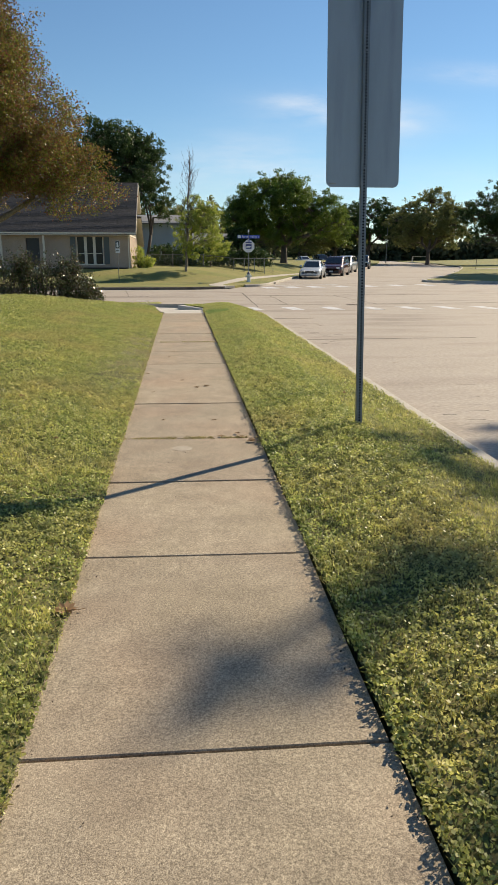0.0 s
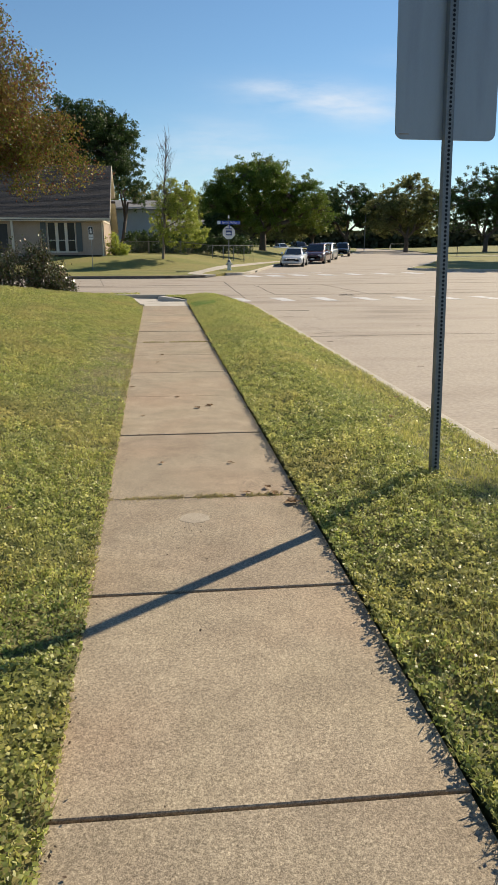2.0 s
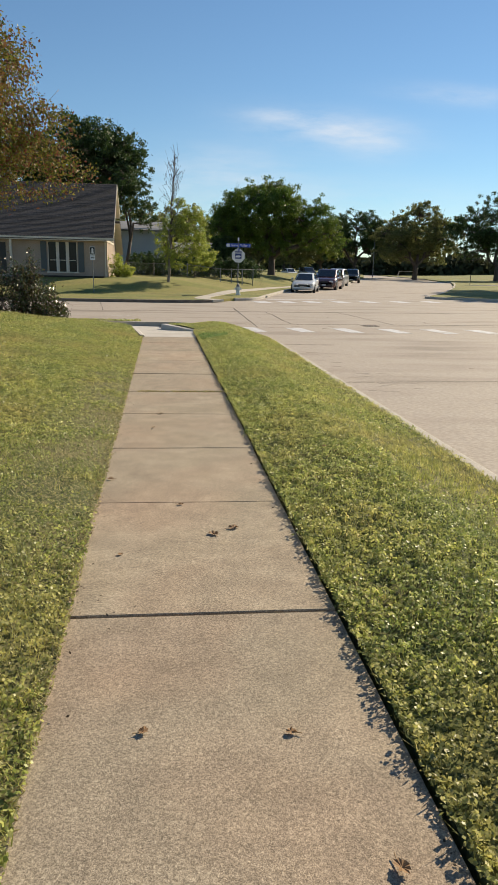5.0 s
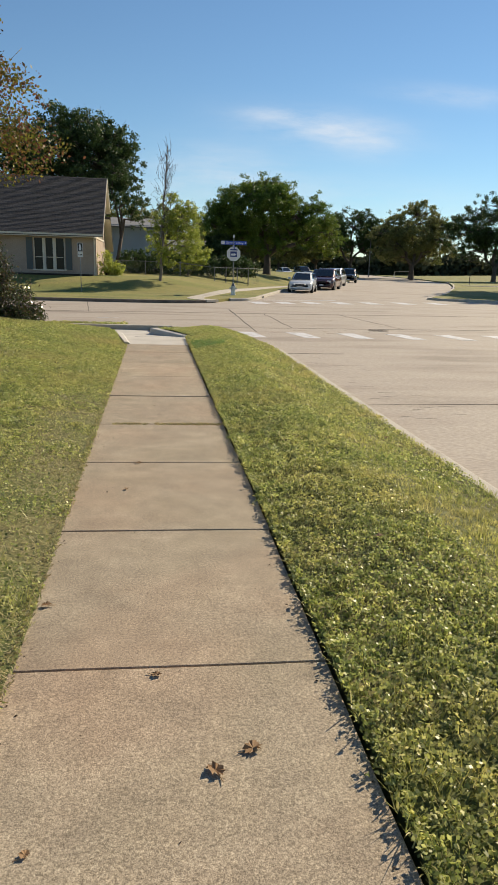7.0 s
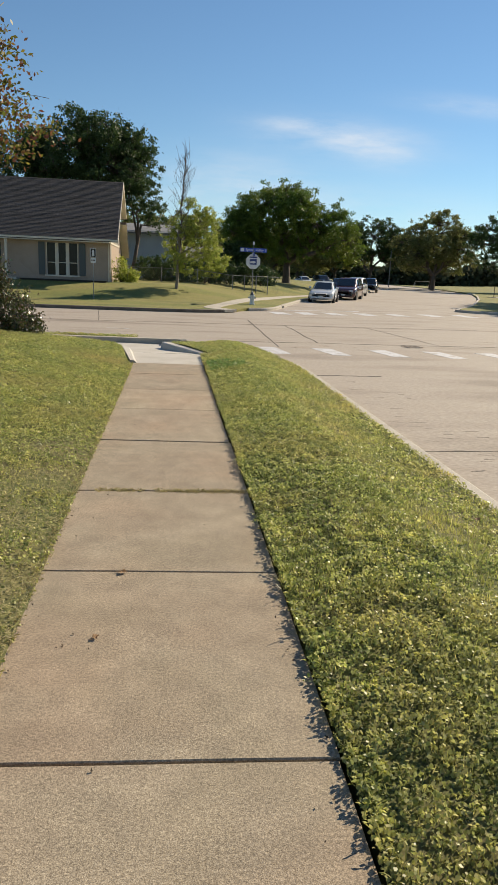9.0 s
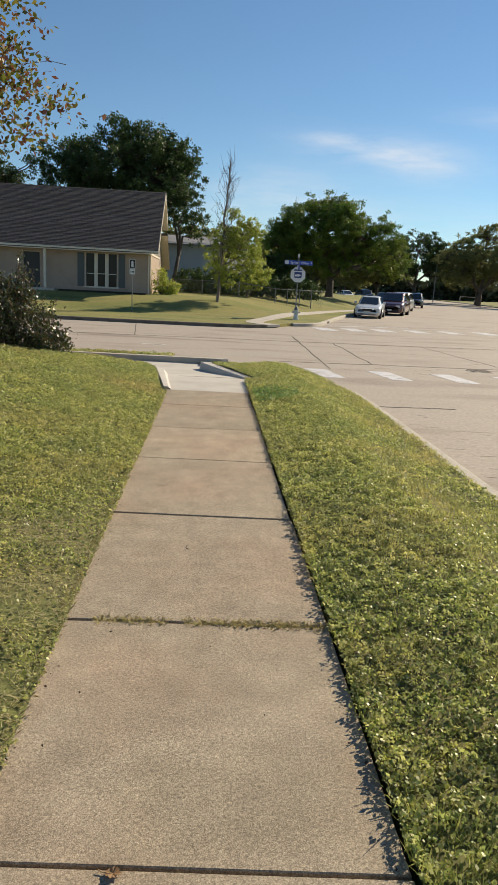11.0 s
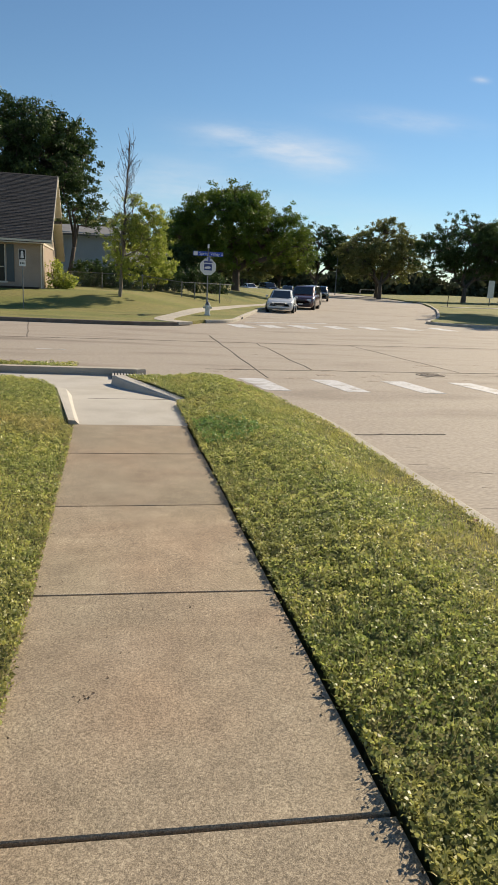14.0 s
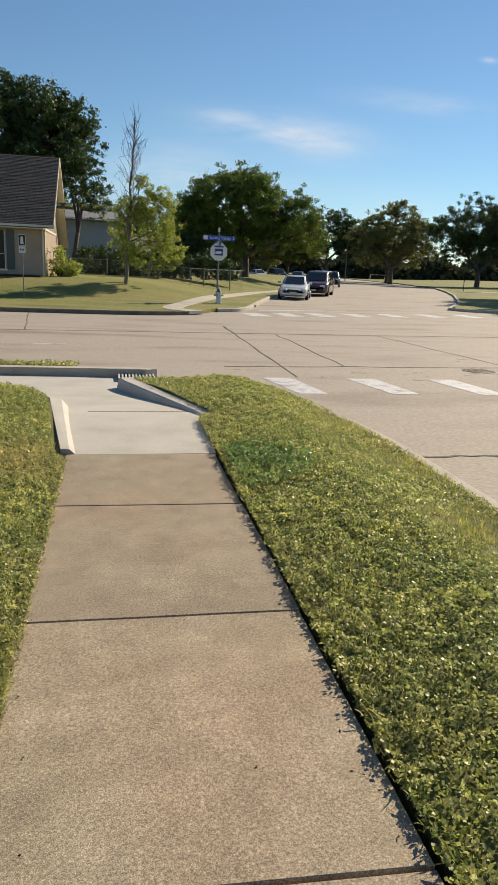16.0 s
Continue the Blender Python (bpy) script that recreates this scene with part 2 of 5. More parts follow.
L_autumn = leafy("autumn_leaf", [(0.07, 0.10, 0.02), (0.15, 0.17, 0.03), (0.25, 0.225, 0.045), (0.21, 0.105, 0.05), (0.15, 0.055, 0.042)], 0.42, 0.45, 0, 1, 0.42, (0.15, 0.075, 0.026), 0.3)
L_oak = leafy("oak_leaf", [(0.030, 0.055, 0.018), (0.052, 0.088, 0.026), (0.080, 0.125, 0.036)], 0.35, 0.5, 0, 1, 0, (0, 0, 0), 0.3)
L_elm = leafy("elm_leaf", [(0.051, 0.102, 0.017), (0.093, 0.162, 0.024), (0.162, 0.238, 0.034)], 0.4, 0.45, 0, 1, 0.25, (0.19, 0.22, 0.03), 0.4)
L_yellow = leafy("yellowing_leaf", [(0.13, 0.18, 0.03), (0.32, 0.38, 0.06), (0.54, 0.56, 0.13)], 0.48, 0.42)
L_far = leafy("far_leaf", [(0.12, 0.14, 0.05), (0.20, 0.22, 0.075), (0.28, 0.26, 0.10)], 0.45, 0.55)
L_woods = leafy("woods_leaf", [(0.05, 0.062, 0.035), (0.075, 0.085, 0.045), (0.10, 0.10, 0.055)], 0.2, 0.9, 0, 1, 0, (0, 0, 0), 0.05)
L_bush = leafy("shrub_leaf", [(0.028, 0.045, 0.016), (0.06, 0.085, 0.024), (0.115, 0.11, 0.045), (0.13, 0.075, 0.045)], 0.25, 0.24, 0, 1, 0, (0, 0, 0), 0.8)

# ---- mesh helpers ----


def to_mesh(name, verts, faces, material, smooth=False):
    me = bpy.data.meshes.new(name)
    me.from_pydata([tuple(v) for v in verts], [], faces)
    me.materials.append(material)
    if smooth:
        me.polygons.foreach_set("use_smooth", [True] * len(me.polygons))
    me.update()
    return me


def part(name, bm, material, parent, label=""):
    """Links a bmesh or a mesh as one object under a thing or a part."""
    if isinstance(bm, bmesh.types.BMesh):
        me = bpy.data.meshes.new(name)
        bm.normal_update()
        bm.to_mesh(me)
        bm.free()
        me.materials.append(material)
    else:
        me = bm
    ob = new(name, me)
    ob.parent = parent
    return tagged(ob, label) if label else ob


def thing(name, label, category, m=None, group="", kind=""):
    ob = new(name)
    if m is not None:
        ob.matrix_world = m
    return tagged(ob, label, category, group, kind)


def box(bm, x0, x1, y0, y1, z0, z1, bevel=0.0):
    r = bmesh.ops.create_cube(bm, size=1, matrix=Matrix.LocRotScale(((x0 + x1) / 2, (y0 + y1) / 2, (z0 + z1) / 2), None, (x1 - x0, y1 - y0, z1 - z0)))
    if bevel:
        es = list({e for v in r["verts"] for e in v.link_edges})
        bmesh.ops.bevel(bm, geom=es, offset=bevel, segments=2, affect="EDGES", profile=0.6)
    return r["verts"]


def boxed(*a, bevel=0.0):
    bm = bmesh.new()
    box(bm, *a, bevel=bevel)
    return bm


def cyl(r0, r1, h, seg=16, m=None, z0=0.0, bevel=0.0):
    bm = bmesh.new()
    bmesh.ops.create_cone(bm, cap_ends=True, segments=seg, radius1=r0, radius2=r1, depth=h, matrix=Matrix.Translation((0, 0, z0 + h / 2)))
    if bevel:
        bmesh.ops.bevel(bm, geom=[e for e in bm.edges if not e.is_boundary and e.calc_face_angle(0) > 0.8], offset=bevel, segments=2, affect="EDGES")
    if m is not None:
        bmesh.ops.transform(bm, matrix=m, verts=bm.verts)
    return bm


def prism(pts, axis, a, b):
    """A flat outline pushed from a to b along an axis; the outline's pairs fill the other two axes in order."""
    bm = bmesh.new()

    def put(p, w):
        return {"x": (w, p[0], p[1]), "y": (p[0], w, p[1]), "z": (p[0], p[1], w)}[axis]

    lo, hi = [bm.verts.new(put(p, a)) for p in pts], [bm.verts.new(put(p, b)) for p in pts]
    n = len(pts)
    bm.faces.new(lo)
    bm.faces.new(hi[::-1])
    for i in range(n):
        bm.faces.new((lo[i], hi[i], hi[(i + 1) % n], lo[(i + 1) % n]))
    bmesh.ops.recalc_face_normals(bm, faces=bm.faces)
    return bm


def quads(name, P, rng, size, material, up=0.0, aspect=0.55, droop=0.0, smooth=False):
    """Many small pointed leaves as loose four-cornered faces: each one an island."""
    n = len(P)
    d = rng.normal(size=(n, 3))
    d[:, 2] *= (1 - up)
    d[:, 2] -= droop
    d /= np.linalg.norm(d, axis=1)[:, None]
    nr = rng.normal(size=(n, 3)) * (1 - up) + np.array((0, 0, up * 1.6))
    s = np.cross(d, nr)
    s /= np.maximum(1e-6, np.linalg.norm(s, axis=1))[:, None]
    ln = (size * rng.uniform(0.65, 1.3, n))[:, None] if np.isscalar(size) else (size * rng.uniform(0.7, 1.25, n))[:, None]
    V = np.empty((n, 4, 3))
    V[:, 0] = P - d * ln * 0.5
    V[:, 1] = P + s * ln * aspect * 0.5
    V[:, 2] = P + d * ln * 0.5
    V[:, 3] = P - s * ln * aspect * 0.5
    return quad_mesh(name, V, material)


def quad_mesh(name, V, material):
    n, k = V.shape[0], V.shape[1]
    me = bpy.data.meshes.new(name)
    me.vertices.add(n * k)
    me.vertices.foreach_set("co", V.reshape(-1).astype(np.float32))
    me.loops.add(n * k)
    me.loops.foreach_set("vertex_index", np.arange(n * k, dtype=np.int32))
    me.polygons.add(n)
    me.polygons.foreach_set("loop_start", np.arange(0, n * k, k, dtype=np.int32))
    me.materials.append(material)
    me.update(calc_edges=True)
    return me


def tube(V, F, pts, radii, sides=6):
    """Adds a tapering, bending tube to the lists."""
    base = len(V)
    for i, p in enumerate(pts):
        a = pts[min(i + 1, len(pts) - 1)] - pts[max(i - 1, 0)]
        a = a.normalized() if a.length > 1e-6 else Vector((0, 0, 1))
        u = a.orthogonal().normalized()
        w = a.cross(u)
        for k in range(sides):
            t = 2 * math.pi * k / sides
            V.append(p + (u * math.cos(t) + w * math.sin(t)) * radii[i])
    for i in range(len(pts) - 1):
        for k in range(sides):
            a, b = base + i * sides + k, base + i * sides + (k + 1) % sides
            F.append((a, b, b + sides, a + sides))
    F.append(tuple(base + (len(pts) - 1) * sides + k for k in range(sides)))


def bend(a, b, rng, wob=0.12, n=5, sag=0.0):
    d = (b - a).length
    pts = []
    for i in range(n + 1):
        t = i / n
        j = Vector(rng.normal(size=3)) * wob * d * 0.3 * math.sin(math.pi * t)
        pts.append(a.lerp(b, t) + j + Vector((0, 0, sag * d * math.sin(math.pi * t))))
    return pts


def tree(label, x, y, z, crowns, leaf_n, leaf_size, leaf_mat, bark, trunk_r, seed, fork=0.4, clumps=60, clump_r=0.8, twigs=0, lean=(0, 0), up=0.0, category="tree", shell=0.55):
    """crowns: (dx, dy, dz, rx, ry, rz, leaf density) ellipsoids from the base, filled with clumps; limbs reach from the fork to the clumps."""
    rng = np.random.default_rng(seed)
    t = thing("tree", label, category, Matrix.Translation((x, y, z)))
    vol = np.array([c[3] * c[4] * c[5] for c in crowns], dtype=float)
    counts = np.maximum(3, (clumps * vol / vol.sum()).astype(int))
    C, W = [], []
    for c, k in zip(crowns, counts):
        d = rng.normal(size=(k, 3))
        d /= np.linalg.norm(d, axis=1)[:, None]
        r = rng.uniform(shell ** 3, 1, k) ** (1 / 3) * rng.uniform(0.8, 1.06, k)
        C.append(np.array(c[:3]) + d * r[:, None] * np.array(c[3:6]))
        W += [c[6] if len(c) > 6 else 1.0] * k
    C = np.concatenate(C)
    top = max(c[2] for c in crowns)
    V, F = [], []
    h = fork
    f = Vector((lean[0], lean[1], h))
    tube(V, F, [Vector((0, 0, -0.15)), Vector((0, 0, 0.1)), f * 0.5 + Vector((0.03, 0.02, 0)), f], [trunk_r * 1.5, trunk_r * 1.1, trunk_r * 0.9, trunk_r * 0.85], 10)
    part("trunk", to_mesh("trunk", V, F, bark, True), None, t)
    V, F = [], []
    mains = []
    for c in crowns:
        tip = Vector((c[0], c[1], c[2] + c[5] * 0.55))
        pts = bend(f, tip, rng, 0.2, 6)
        tube(V, F, pts, [trunk_r * 0.75 * (1 - i / 7.2) for i in range(7)], 7)
        mains += pts[1:]
    for p in C:
        p = Vector(p)
        best = min(mains, key=lambda q: (q - p).length + max(0, q.z - p.z) * 0.8)
        L = (p - best).length
        r = max(0.012, trunk_r * 0.22 * min(1, L / 3))
        pts = bend(best, p, rng, 0.25, 4, 0.05)
        tube(V, F, pts, [r, r * 0.8, r * 0.6, r * 0.42, r * 0.25], 5)
        for _ in range(twigs):
            e = p + Vector(np.clip(rng.normal(size=3), -1.3, 1.3)) * clump_r * 0.95 + Vector((0, 0, clump_r * 0.4))
            tube(V, F, bend(pts[3], e, rng, 0.2, 3), [r * 0.35, r * 0.25, r * 0.18, 0.004], 4)
    part("branchwork", to_mesh("branchwork", V, F, bark, True), None, t)
    n_each = rng.dirichlet(np.full(len(C), 3.0)) * leaf_n * np.array(W)
    P = []
    for c, n in zip(C, n_each.astype(int)):
        k = max(2, n // 45)
        sub = c + rng.normal(size=(k, 3)) * clump_r * np.array((0.75, 0.75, 0.55))
        pick = rng.integers(0, k, n)
        P.append(sub[pick] + rng.normal(size=(n, 3)) * clump_r * np.array((0.28, 0.28, 0.22)))
    P = np.concatenate(P)
    part("crown", quads("crown", P, rng, leaf_size, leaf_mat, up), None, t)
    return t


def patchy(x, y, scale, seed):
    """Soft random patches between 0 and 1 over the plan."""
    g = np.random.default_rng(seed).uniform(0, 1, (257, 257))
    u, v = x * scale + 400.3, y * scale + 400.7
    i, j = np.floor(u).astype(int), np.floor(v).astype(int)
    f, e = u - i, v - j
    f, e = f * f * (3 - 2 * f), e * e * (3 - 2 * e)
    i, j = i % 256, j % 256
    return (g[i, j] * (1 - f) + g[i + 1, j] * f) * (1 - e) + (g[i, j + 1] * (1 - f) + g[i + 1, j + 1] * f) * e


# ---- ground, road, lawns ----


def clamp01(v):
    return max(0.0, min(1.0, v))


def sstep(a, b, v):
    t = clamp01((v - a) / (b - a))
    return t * t * (3 - 2 * t)


def road_z(y):
    return -0.22 + max(0, min(y, 70) - 38) * 0.012 + max(0, y - 70) * 0.006


def along(table, y):
    if y <= table[0][0]:
        return table[0][1]
    for (a, p), (b, q) in zip(table, table[1:]):
        if y <= b:
            return p + (q - p) * (y - a) / (b - a)
    return table[-1][1]


LEFT_EDGE = [(-40, 0.0), (21.9, 0.0), (22.1, -0.04), (24.4, -0.31), (24.9, -0.6), (25.5, -1.0), (26.4, -2.2), (27.35, -4.2), (27.7, -6.0)]
VERGE_IN = [(-40, 1.24), (23.4, 1.27), (23.75, 1.44), (25.1, 1.06), (26.4, 0.66)]
VERGE_OUT = [(-40, 3.1), (22.4, 3.1), (23.4, 3.04), (24.2, 2.92), (25.0, 2.72), (25.6, 2.48), (26.1, 2.1), (26.4, 1.5)]
FAR_LEFT = [(42.25, 0.2), (42.6, 2.2), (43.0, 3.0), (43.7, 3.7), (45.0, 4.4), (45.9, 5.6), (47.8, 6.35), (55.7, 8.85), (59.7, 10.15), (64, 12.0), (72, 16.0), (86, 22.0), (104, 28.0), (140, 40.0), (180, 52.0), (230, 66.0), (400, 110)]
FAR_RIGHT = [(46.5, 60.0), (48.2, 30.0), (50.2, 20.6), (51.4, 18.75), (52.8, 19.1), (58.6, 22.6), (72.2, 29.3), (75, 30.7), (106, 43.5), (140, 51.9), (174, 57.6), (205, 63), (260, 78), (400, 118)]


def left_z(x, y):
    rise = 0.02 + 0.10 * min(-x, 4.2) - 0.012 * max(0, -x - 4.2)
    return rise * (1 - sstep(23.5, 27.6, y)) + (-0.08) * sstep(23.5, 27.6, y) - 0.02 * sstep(-0.3, 0, x)


def verge_z(x, y):
    return 0.02 + 0.06 * sstep(1.24, 1.9, x) - 0.17 * sstep(2.0, 3.1, x) - 0.06 * sstep(25, 26.4, y)


def far_left_z(x, y):
    s = along(FAR_LEFT, y) - x
    return road_z(y) + 0.14 + 0.78 * sstep(1.0, 8.5, s) * sstep(47.3, 54.2, y)


def far_right_z(x, y):
    s = x - along(FAR_RIGHT, y)
    return road_z(y) + 0.14 + 0.9 * sstep(3, 40, s)


def sheet(name, label, ys, lo, hi, nx, zf, material, category="lawn", skirt=0.5, power=1.0):
    V, F = [], []
    for y in ys:
        a, b = lo(y), hi(y)
        for i in range(nx + 1):
            x = a + (b - a) * (i / nx) ** power
            V.append((x, y, zf(x, y)))
    m = nx + 1
    for j in range(len(ys) - 1):
        for i in range(nx):
            F.append((j * m + i, j * m + i + 1, (j + 1) * m + i + 1, (j + 1) * m + i))
    rim = [i for i in range(m)] + [j * m + nx for j in range(1, len(ys))] + [(len(ys) - 1) * m + i for i in range(nx - 1, -1, -1)] + [j * m for j in range(len(ys) - 2, 0, -1)]
    base = len(V)
    for k in rim:
        V.append((V[k][0], V[k][1], V[k][2] - skirt))
    for k in range(len(rim)):
        k2 = (k + 1) % len(rim)
        F.append((rim[k2], rim[k], base + k, base + k2))
    ob = new(name, to_mesh(name, V, F, material, False))
    return tagged(ob, label, category, "", "structure")


def span(*stops):
    out = []
    for a, b, n in stops:
        out += list(np.linspace(a, b, n, endpoint=False))
    return out + [stops[-1][1]]


ground = sheet("ground", "earth under the streets and lawns out to the horizon", span((-300, -60, 6), (-60, 80, 20), (80, 900, 24)), lambda y: -600.0, lambda y: 700.0, 60, lambda x, y: road_z(y) - 0.35, M_ground, "ground")
road = sheet("road", "worn tan concrete street and intersection", span((-60, 20, 10), (20, 60, 40), (60, 320, 40)), lambda y: -150.0, lambda y: 190.0, 80, lambda x, y: road_z(y), M_road, "road", 0.2)
lawn_left = sheet("lawn_left", "sloping green weedy lawn beside the pavement", span((-30, -4, 10), (-4, 27.7, 127)), lambda y: -40.0, lambda y: along(LEFT_EDGE, y), 70, left_z, M_soil, "lawn", 0.5, 0.35)
verge = sheet("verge", "green weedy grass verge between pavement and kerb", span((-30, -4, 10), (-4, 26.4, 122)), lambda y: along(VERGE_IN, y), lambda y: along(VERGE_OUT, y), 14, verge_z, M_soil, "verge")
lawn_far = sheet("lawn_far", "dry mown lawn rising to the house", span((42.25, 60, 50), (60, 130, 25), (130, 400, 20)), lambda y: -150.0, lambda y: along(FAR_LEFT, y), 60, far_left_z, M_farlawn, "lawn", 0.4, 0.3)
lawn_park = sheet("lawn_park", "dry park lawn beyond the bend of the street", span((46.5, 60, 20), (60, 200, 40), (200, 400, 10)), lambda y: along(FAR_RIGHT, y), lambda y: 420.0, 50, far_right_z, M_farlawn, "lawn", 0.4, 2.0)
lawn_right = sheet("lawn_right", "lawn across the near street", span((-60, 24, 20)), lambda y: 15.6, lambda y: 200.0, 20, lambda x, y: -0.07, M_farlawn, "lawn", 0.3)


def kerb(label, pts, out=1, width=0.16, top=0.145, seg=4, zf=None, material=None):
    """A concrete kerb along a line; its road side is rounded."""
    prof = [(0.0, -0.15), (0.0, top - 0.03), (0.01, top - 0.008), (0.03, top), (width, top), (width, -0.15)]
    V, F = [], []
    P = [Vector((*p, 0)) for p in pts]
    for i, p in enumerate(P):
        d = (P[min(i + 1, len(P) - 1)] - P[max(i - 1, 0)]).normalized()
        nrm = Vector((d.y, -d.x, 0)) * out
        for a, h in prof:
            q = p - nrm * a
            V.append((q.x, q.y, (zf or road_z)(p.y) + h))
    k = len(prof)
    for i in range(len(P) - 1):
        for j in range(k - 1):
            F.append((i * k + j, i * k + j + 1, (i + 1) * k + j + 1, (i + 1) * k + j))
    F += [tuple(range(k)), tuple((len(P) - 1) * k + j for j in range(k - 1, -1, -1))]
    ob = new("kerb", to_mesh("kerb", V, F, material or M_kerb))
    return tagged(ob, label, "kerb", "", "structure")


def smooth_line(pts, n=6):
    """Points along a rounded line through the given ones."""
    P = [Vector((*p, 0)) for p in pts]
    out = []
    for i in range(len(P) - 1):
        a, b, c, d = P[max(i - 1, 0)], P[i], P[i + 1], P[min(i + 2, len(P) - 1)]
        for k in range(n):
            t = k / n
            q = 0.5 * (2 * b + (c - a) * t + (2 * a - 5 * b + 4 * c - d) * t * t + (3 * b - a - 3 * c + d) * t ** 3)
            out.append((q.x, q.y))
    return out + [pts[-1]]


kerb("low worn concrete kerb along the grass verge", smooth_line([(3.26, -30), (3.26, -5), (3.26, 12), (3.26, 19), (3.26, 21), (3.25, 22.3), (3.19, 23.4), (3.0, 24.5), (2.68, 25.45), (2.2, 26.1), (1.4, 26.55)]), 1, 0.17, 0.12)
kerb("concrete kerb along the far side of the cross street", smooth_line([(-60, 42.1), (-30, 42.1), (-12, 42.1), (-5, 42.1), (-2, 42.1), (-0.3, 42.13), (1.0, 42.22), (2.0, 42.42), (3.0, 42.85), (3.7, 43.6)]), 1, 0.18, 0.15, material=M_kerbshade)
kerb("concrete kerb curving into the far street", smooth_line([(4.6, 45.0), (5.6, 45.65), (6.3, 46.9), (6.65, 48.0), (7.6, 51.1), (9.05, 55.7), (10.35, 59.7), (12.2, 64), (16.2, 72), (22.2, 86), (28.2, 104)]), 1, 0.18, 0.15)
kerb("concrete kerb round the park lawn", smooth_line([(60, 46.4), (30, 48.0), (20.5, 50.0), (18.5, 51.35), (18.95, 52.9), (22.45, 58.7), (29.1, 72.3), (30.6, 75.5), (43.3, 106), (51.7, 140), (57.4, 174)]), -1, 0.18, 0.15)
kerb("concrete kerb of the near street's other side", [(15.5, -60), (15.5, 23)], -1, 0.16, 0.15)

# ---- pavement ----
JOINTS = [-5.4, -3.95, -2.5, -1.05, 0.4, 1.83, 3.28, 4.83, 6.12, 7.36, 8.91, 10.46, 11.91, 13.38, 14.78, 16.32, 17.88, 19.29, 20.8, 22.09]
pavement = tagged(new("pavement", to_mesh("pavement", *(lambda b: ([(x, y, z) for x in (-0.03, 1.25) for y in (-6.9, 22.1) for z in (-0.3, -0.07)], [(0, 1, 3, 2), (4, 6, 7, 5), (0, 4, 5, 1), (2, 3, 7, 6), (1, 5, 7, 3), (0, 2, 6, 4)]))(0), M_bed)), "sunlit tan concrete pavement of square slabs with dark joints", "pavement", "", "structure")


def slabs():
    rng = np.random.default_rng(4)
    stops = [-6.85] + JOINTS
    skew = [0.03 + rng.uniform(-0.02, 0.02) for _ in stops]
    lifts = []
    for n, (a, b) in enumerate(zip(stops, stops[1:])):
        wide = 0.012 if abs(a - 7.36) < 0.01 or abs(a - 14.78) < 0.01 else 0.0072
        wide_b = 0.012 if abs(b - 7.36) < 0.01 or abs(b - 14.78) < 0.01 else 0.0072
        lift = rng.uniform(-0.003, 0.003)
        lifts.append((a, b, lift))
        c = 0.003
        nx, ny = 10, 10
        V, F = [], []
        xa, xb = -0.012 + rng.uniform(-0.008, 0.008), 1.232 + rng.uniform(-0.008, 0.008)
        ya, yb = a + wide, b - wide_b
        xs = [xa, xa + c] + list(np.linspace(xa + 0.12, xb - 0.12, nx - 3)) + [xb - c, xb]
        ysl = [ya, ya + c] + list(np.linspace(ya + 0.12, yb - 0.12, ny - 3)) + [yb - c, yb]
        for j, y in enumerate(ysl):
            for i, x in enumerate(xs):
                e = (i in (0, len(xs) - 1)) or (j in (0, len(ysl) - 1))
                sk = skew[n] + (skew[n + 1] - skew[n]) * (y - a) / (b - a)
                wob = 0.002 * noise.noise((x * 6, y * 6, 3)) if e else 0
                z = -0.005 if e else 0.0025 * noise.noise((x * 1.7, y * 1.7, 0))
                V.append((x + wob, y + wob - sk * (x - 0.61) / 1.22 * 1.0, z + lift))
        m = len(xs)
        for j in range(len(ysl) - 1):
            for i in range(m - 1):
                F.append((j * m + i, j * m + i + 1, (j + 1) * m + i + 1, (j + 1) * m + i))
        rim = list(range(m)) + [j * m + m - 1 for j in range(1, len(ysl))] + [(len(ysl) - 1) * m + i for i in range(m - 2, -1, -1)] + [j * m for j in range(len(ysl) - 2, 0, -1)]
        base = len(V)
        V += [(V[k][0], V[k][1], -0.1) for k in rim]
        F += [(rim[(k + 1) % len(rim)], rim[k], base + k, base + (k + 1) % len(rim)) for k in range(len(rim))]
        part("slab", to_mesh("slab", V, F, M_walk), None, pavement)
    return lifts


SLAB_LIFTS = slabs()


def pale_spot(x, y, rx, ry, seed):
    """A scuffed pale oval where the slab's skin has worn."""
    rng = np.random.default_rng(seed)
    top = next(q for a, b, q in SLAB_LIFTS if a <= y < b) + 0.0022
    out = [(x + math.cos(a) * rx * rng.uniform(0.85, 1.05), y + math.sin(a) * ry * rng.uniform(0.85, 1.05)) for a in np.linspace(0, 2 * math.pi, 23)[:-1]]
    part("worn_spot", prism(out, "z", top - 0.02, top), M_spot, pavement)


M_spot = noisy("worn_spot", [(0.34, 0.29, 0.23), (0.41, 0.355, 0.28), (0.375, 0.32, 0.255)], 9, 180, 0.9, 0.2, 0, 0.4)
pale_spot(0.54, 7.01, 0.095, 0.08, 3)

# ---- kerb ramp at the corner ----


def ramp_z(y):
    return -0.005 - 0.185 * sstep(23.1, 26.6, y)


RAMP_R = [(22.1, 1.24), (23.7, 1.32), (25.1, 0.86), (26.4, 0.43), (26.5, 0.45), (27.62, 1.1)]
kerb_ramp = sheet("ramp", "new pale concrete kerb ramp and landing", span((22.1, 27.64, 34)), lambda y: along(LEFT_EDGE, y) - 0.02, lambda y: along(RAMP_R, y), 16, lambda x, y: ramp_z(y) - 0.02 * clamp01((y - 26.6) / 1.0) * clamp01(x + 0.3), M_ramp, "ramp", 0.15)


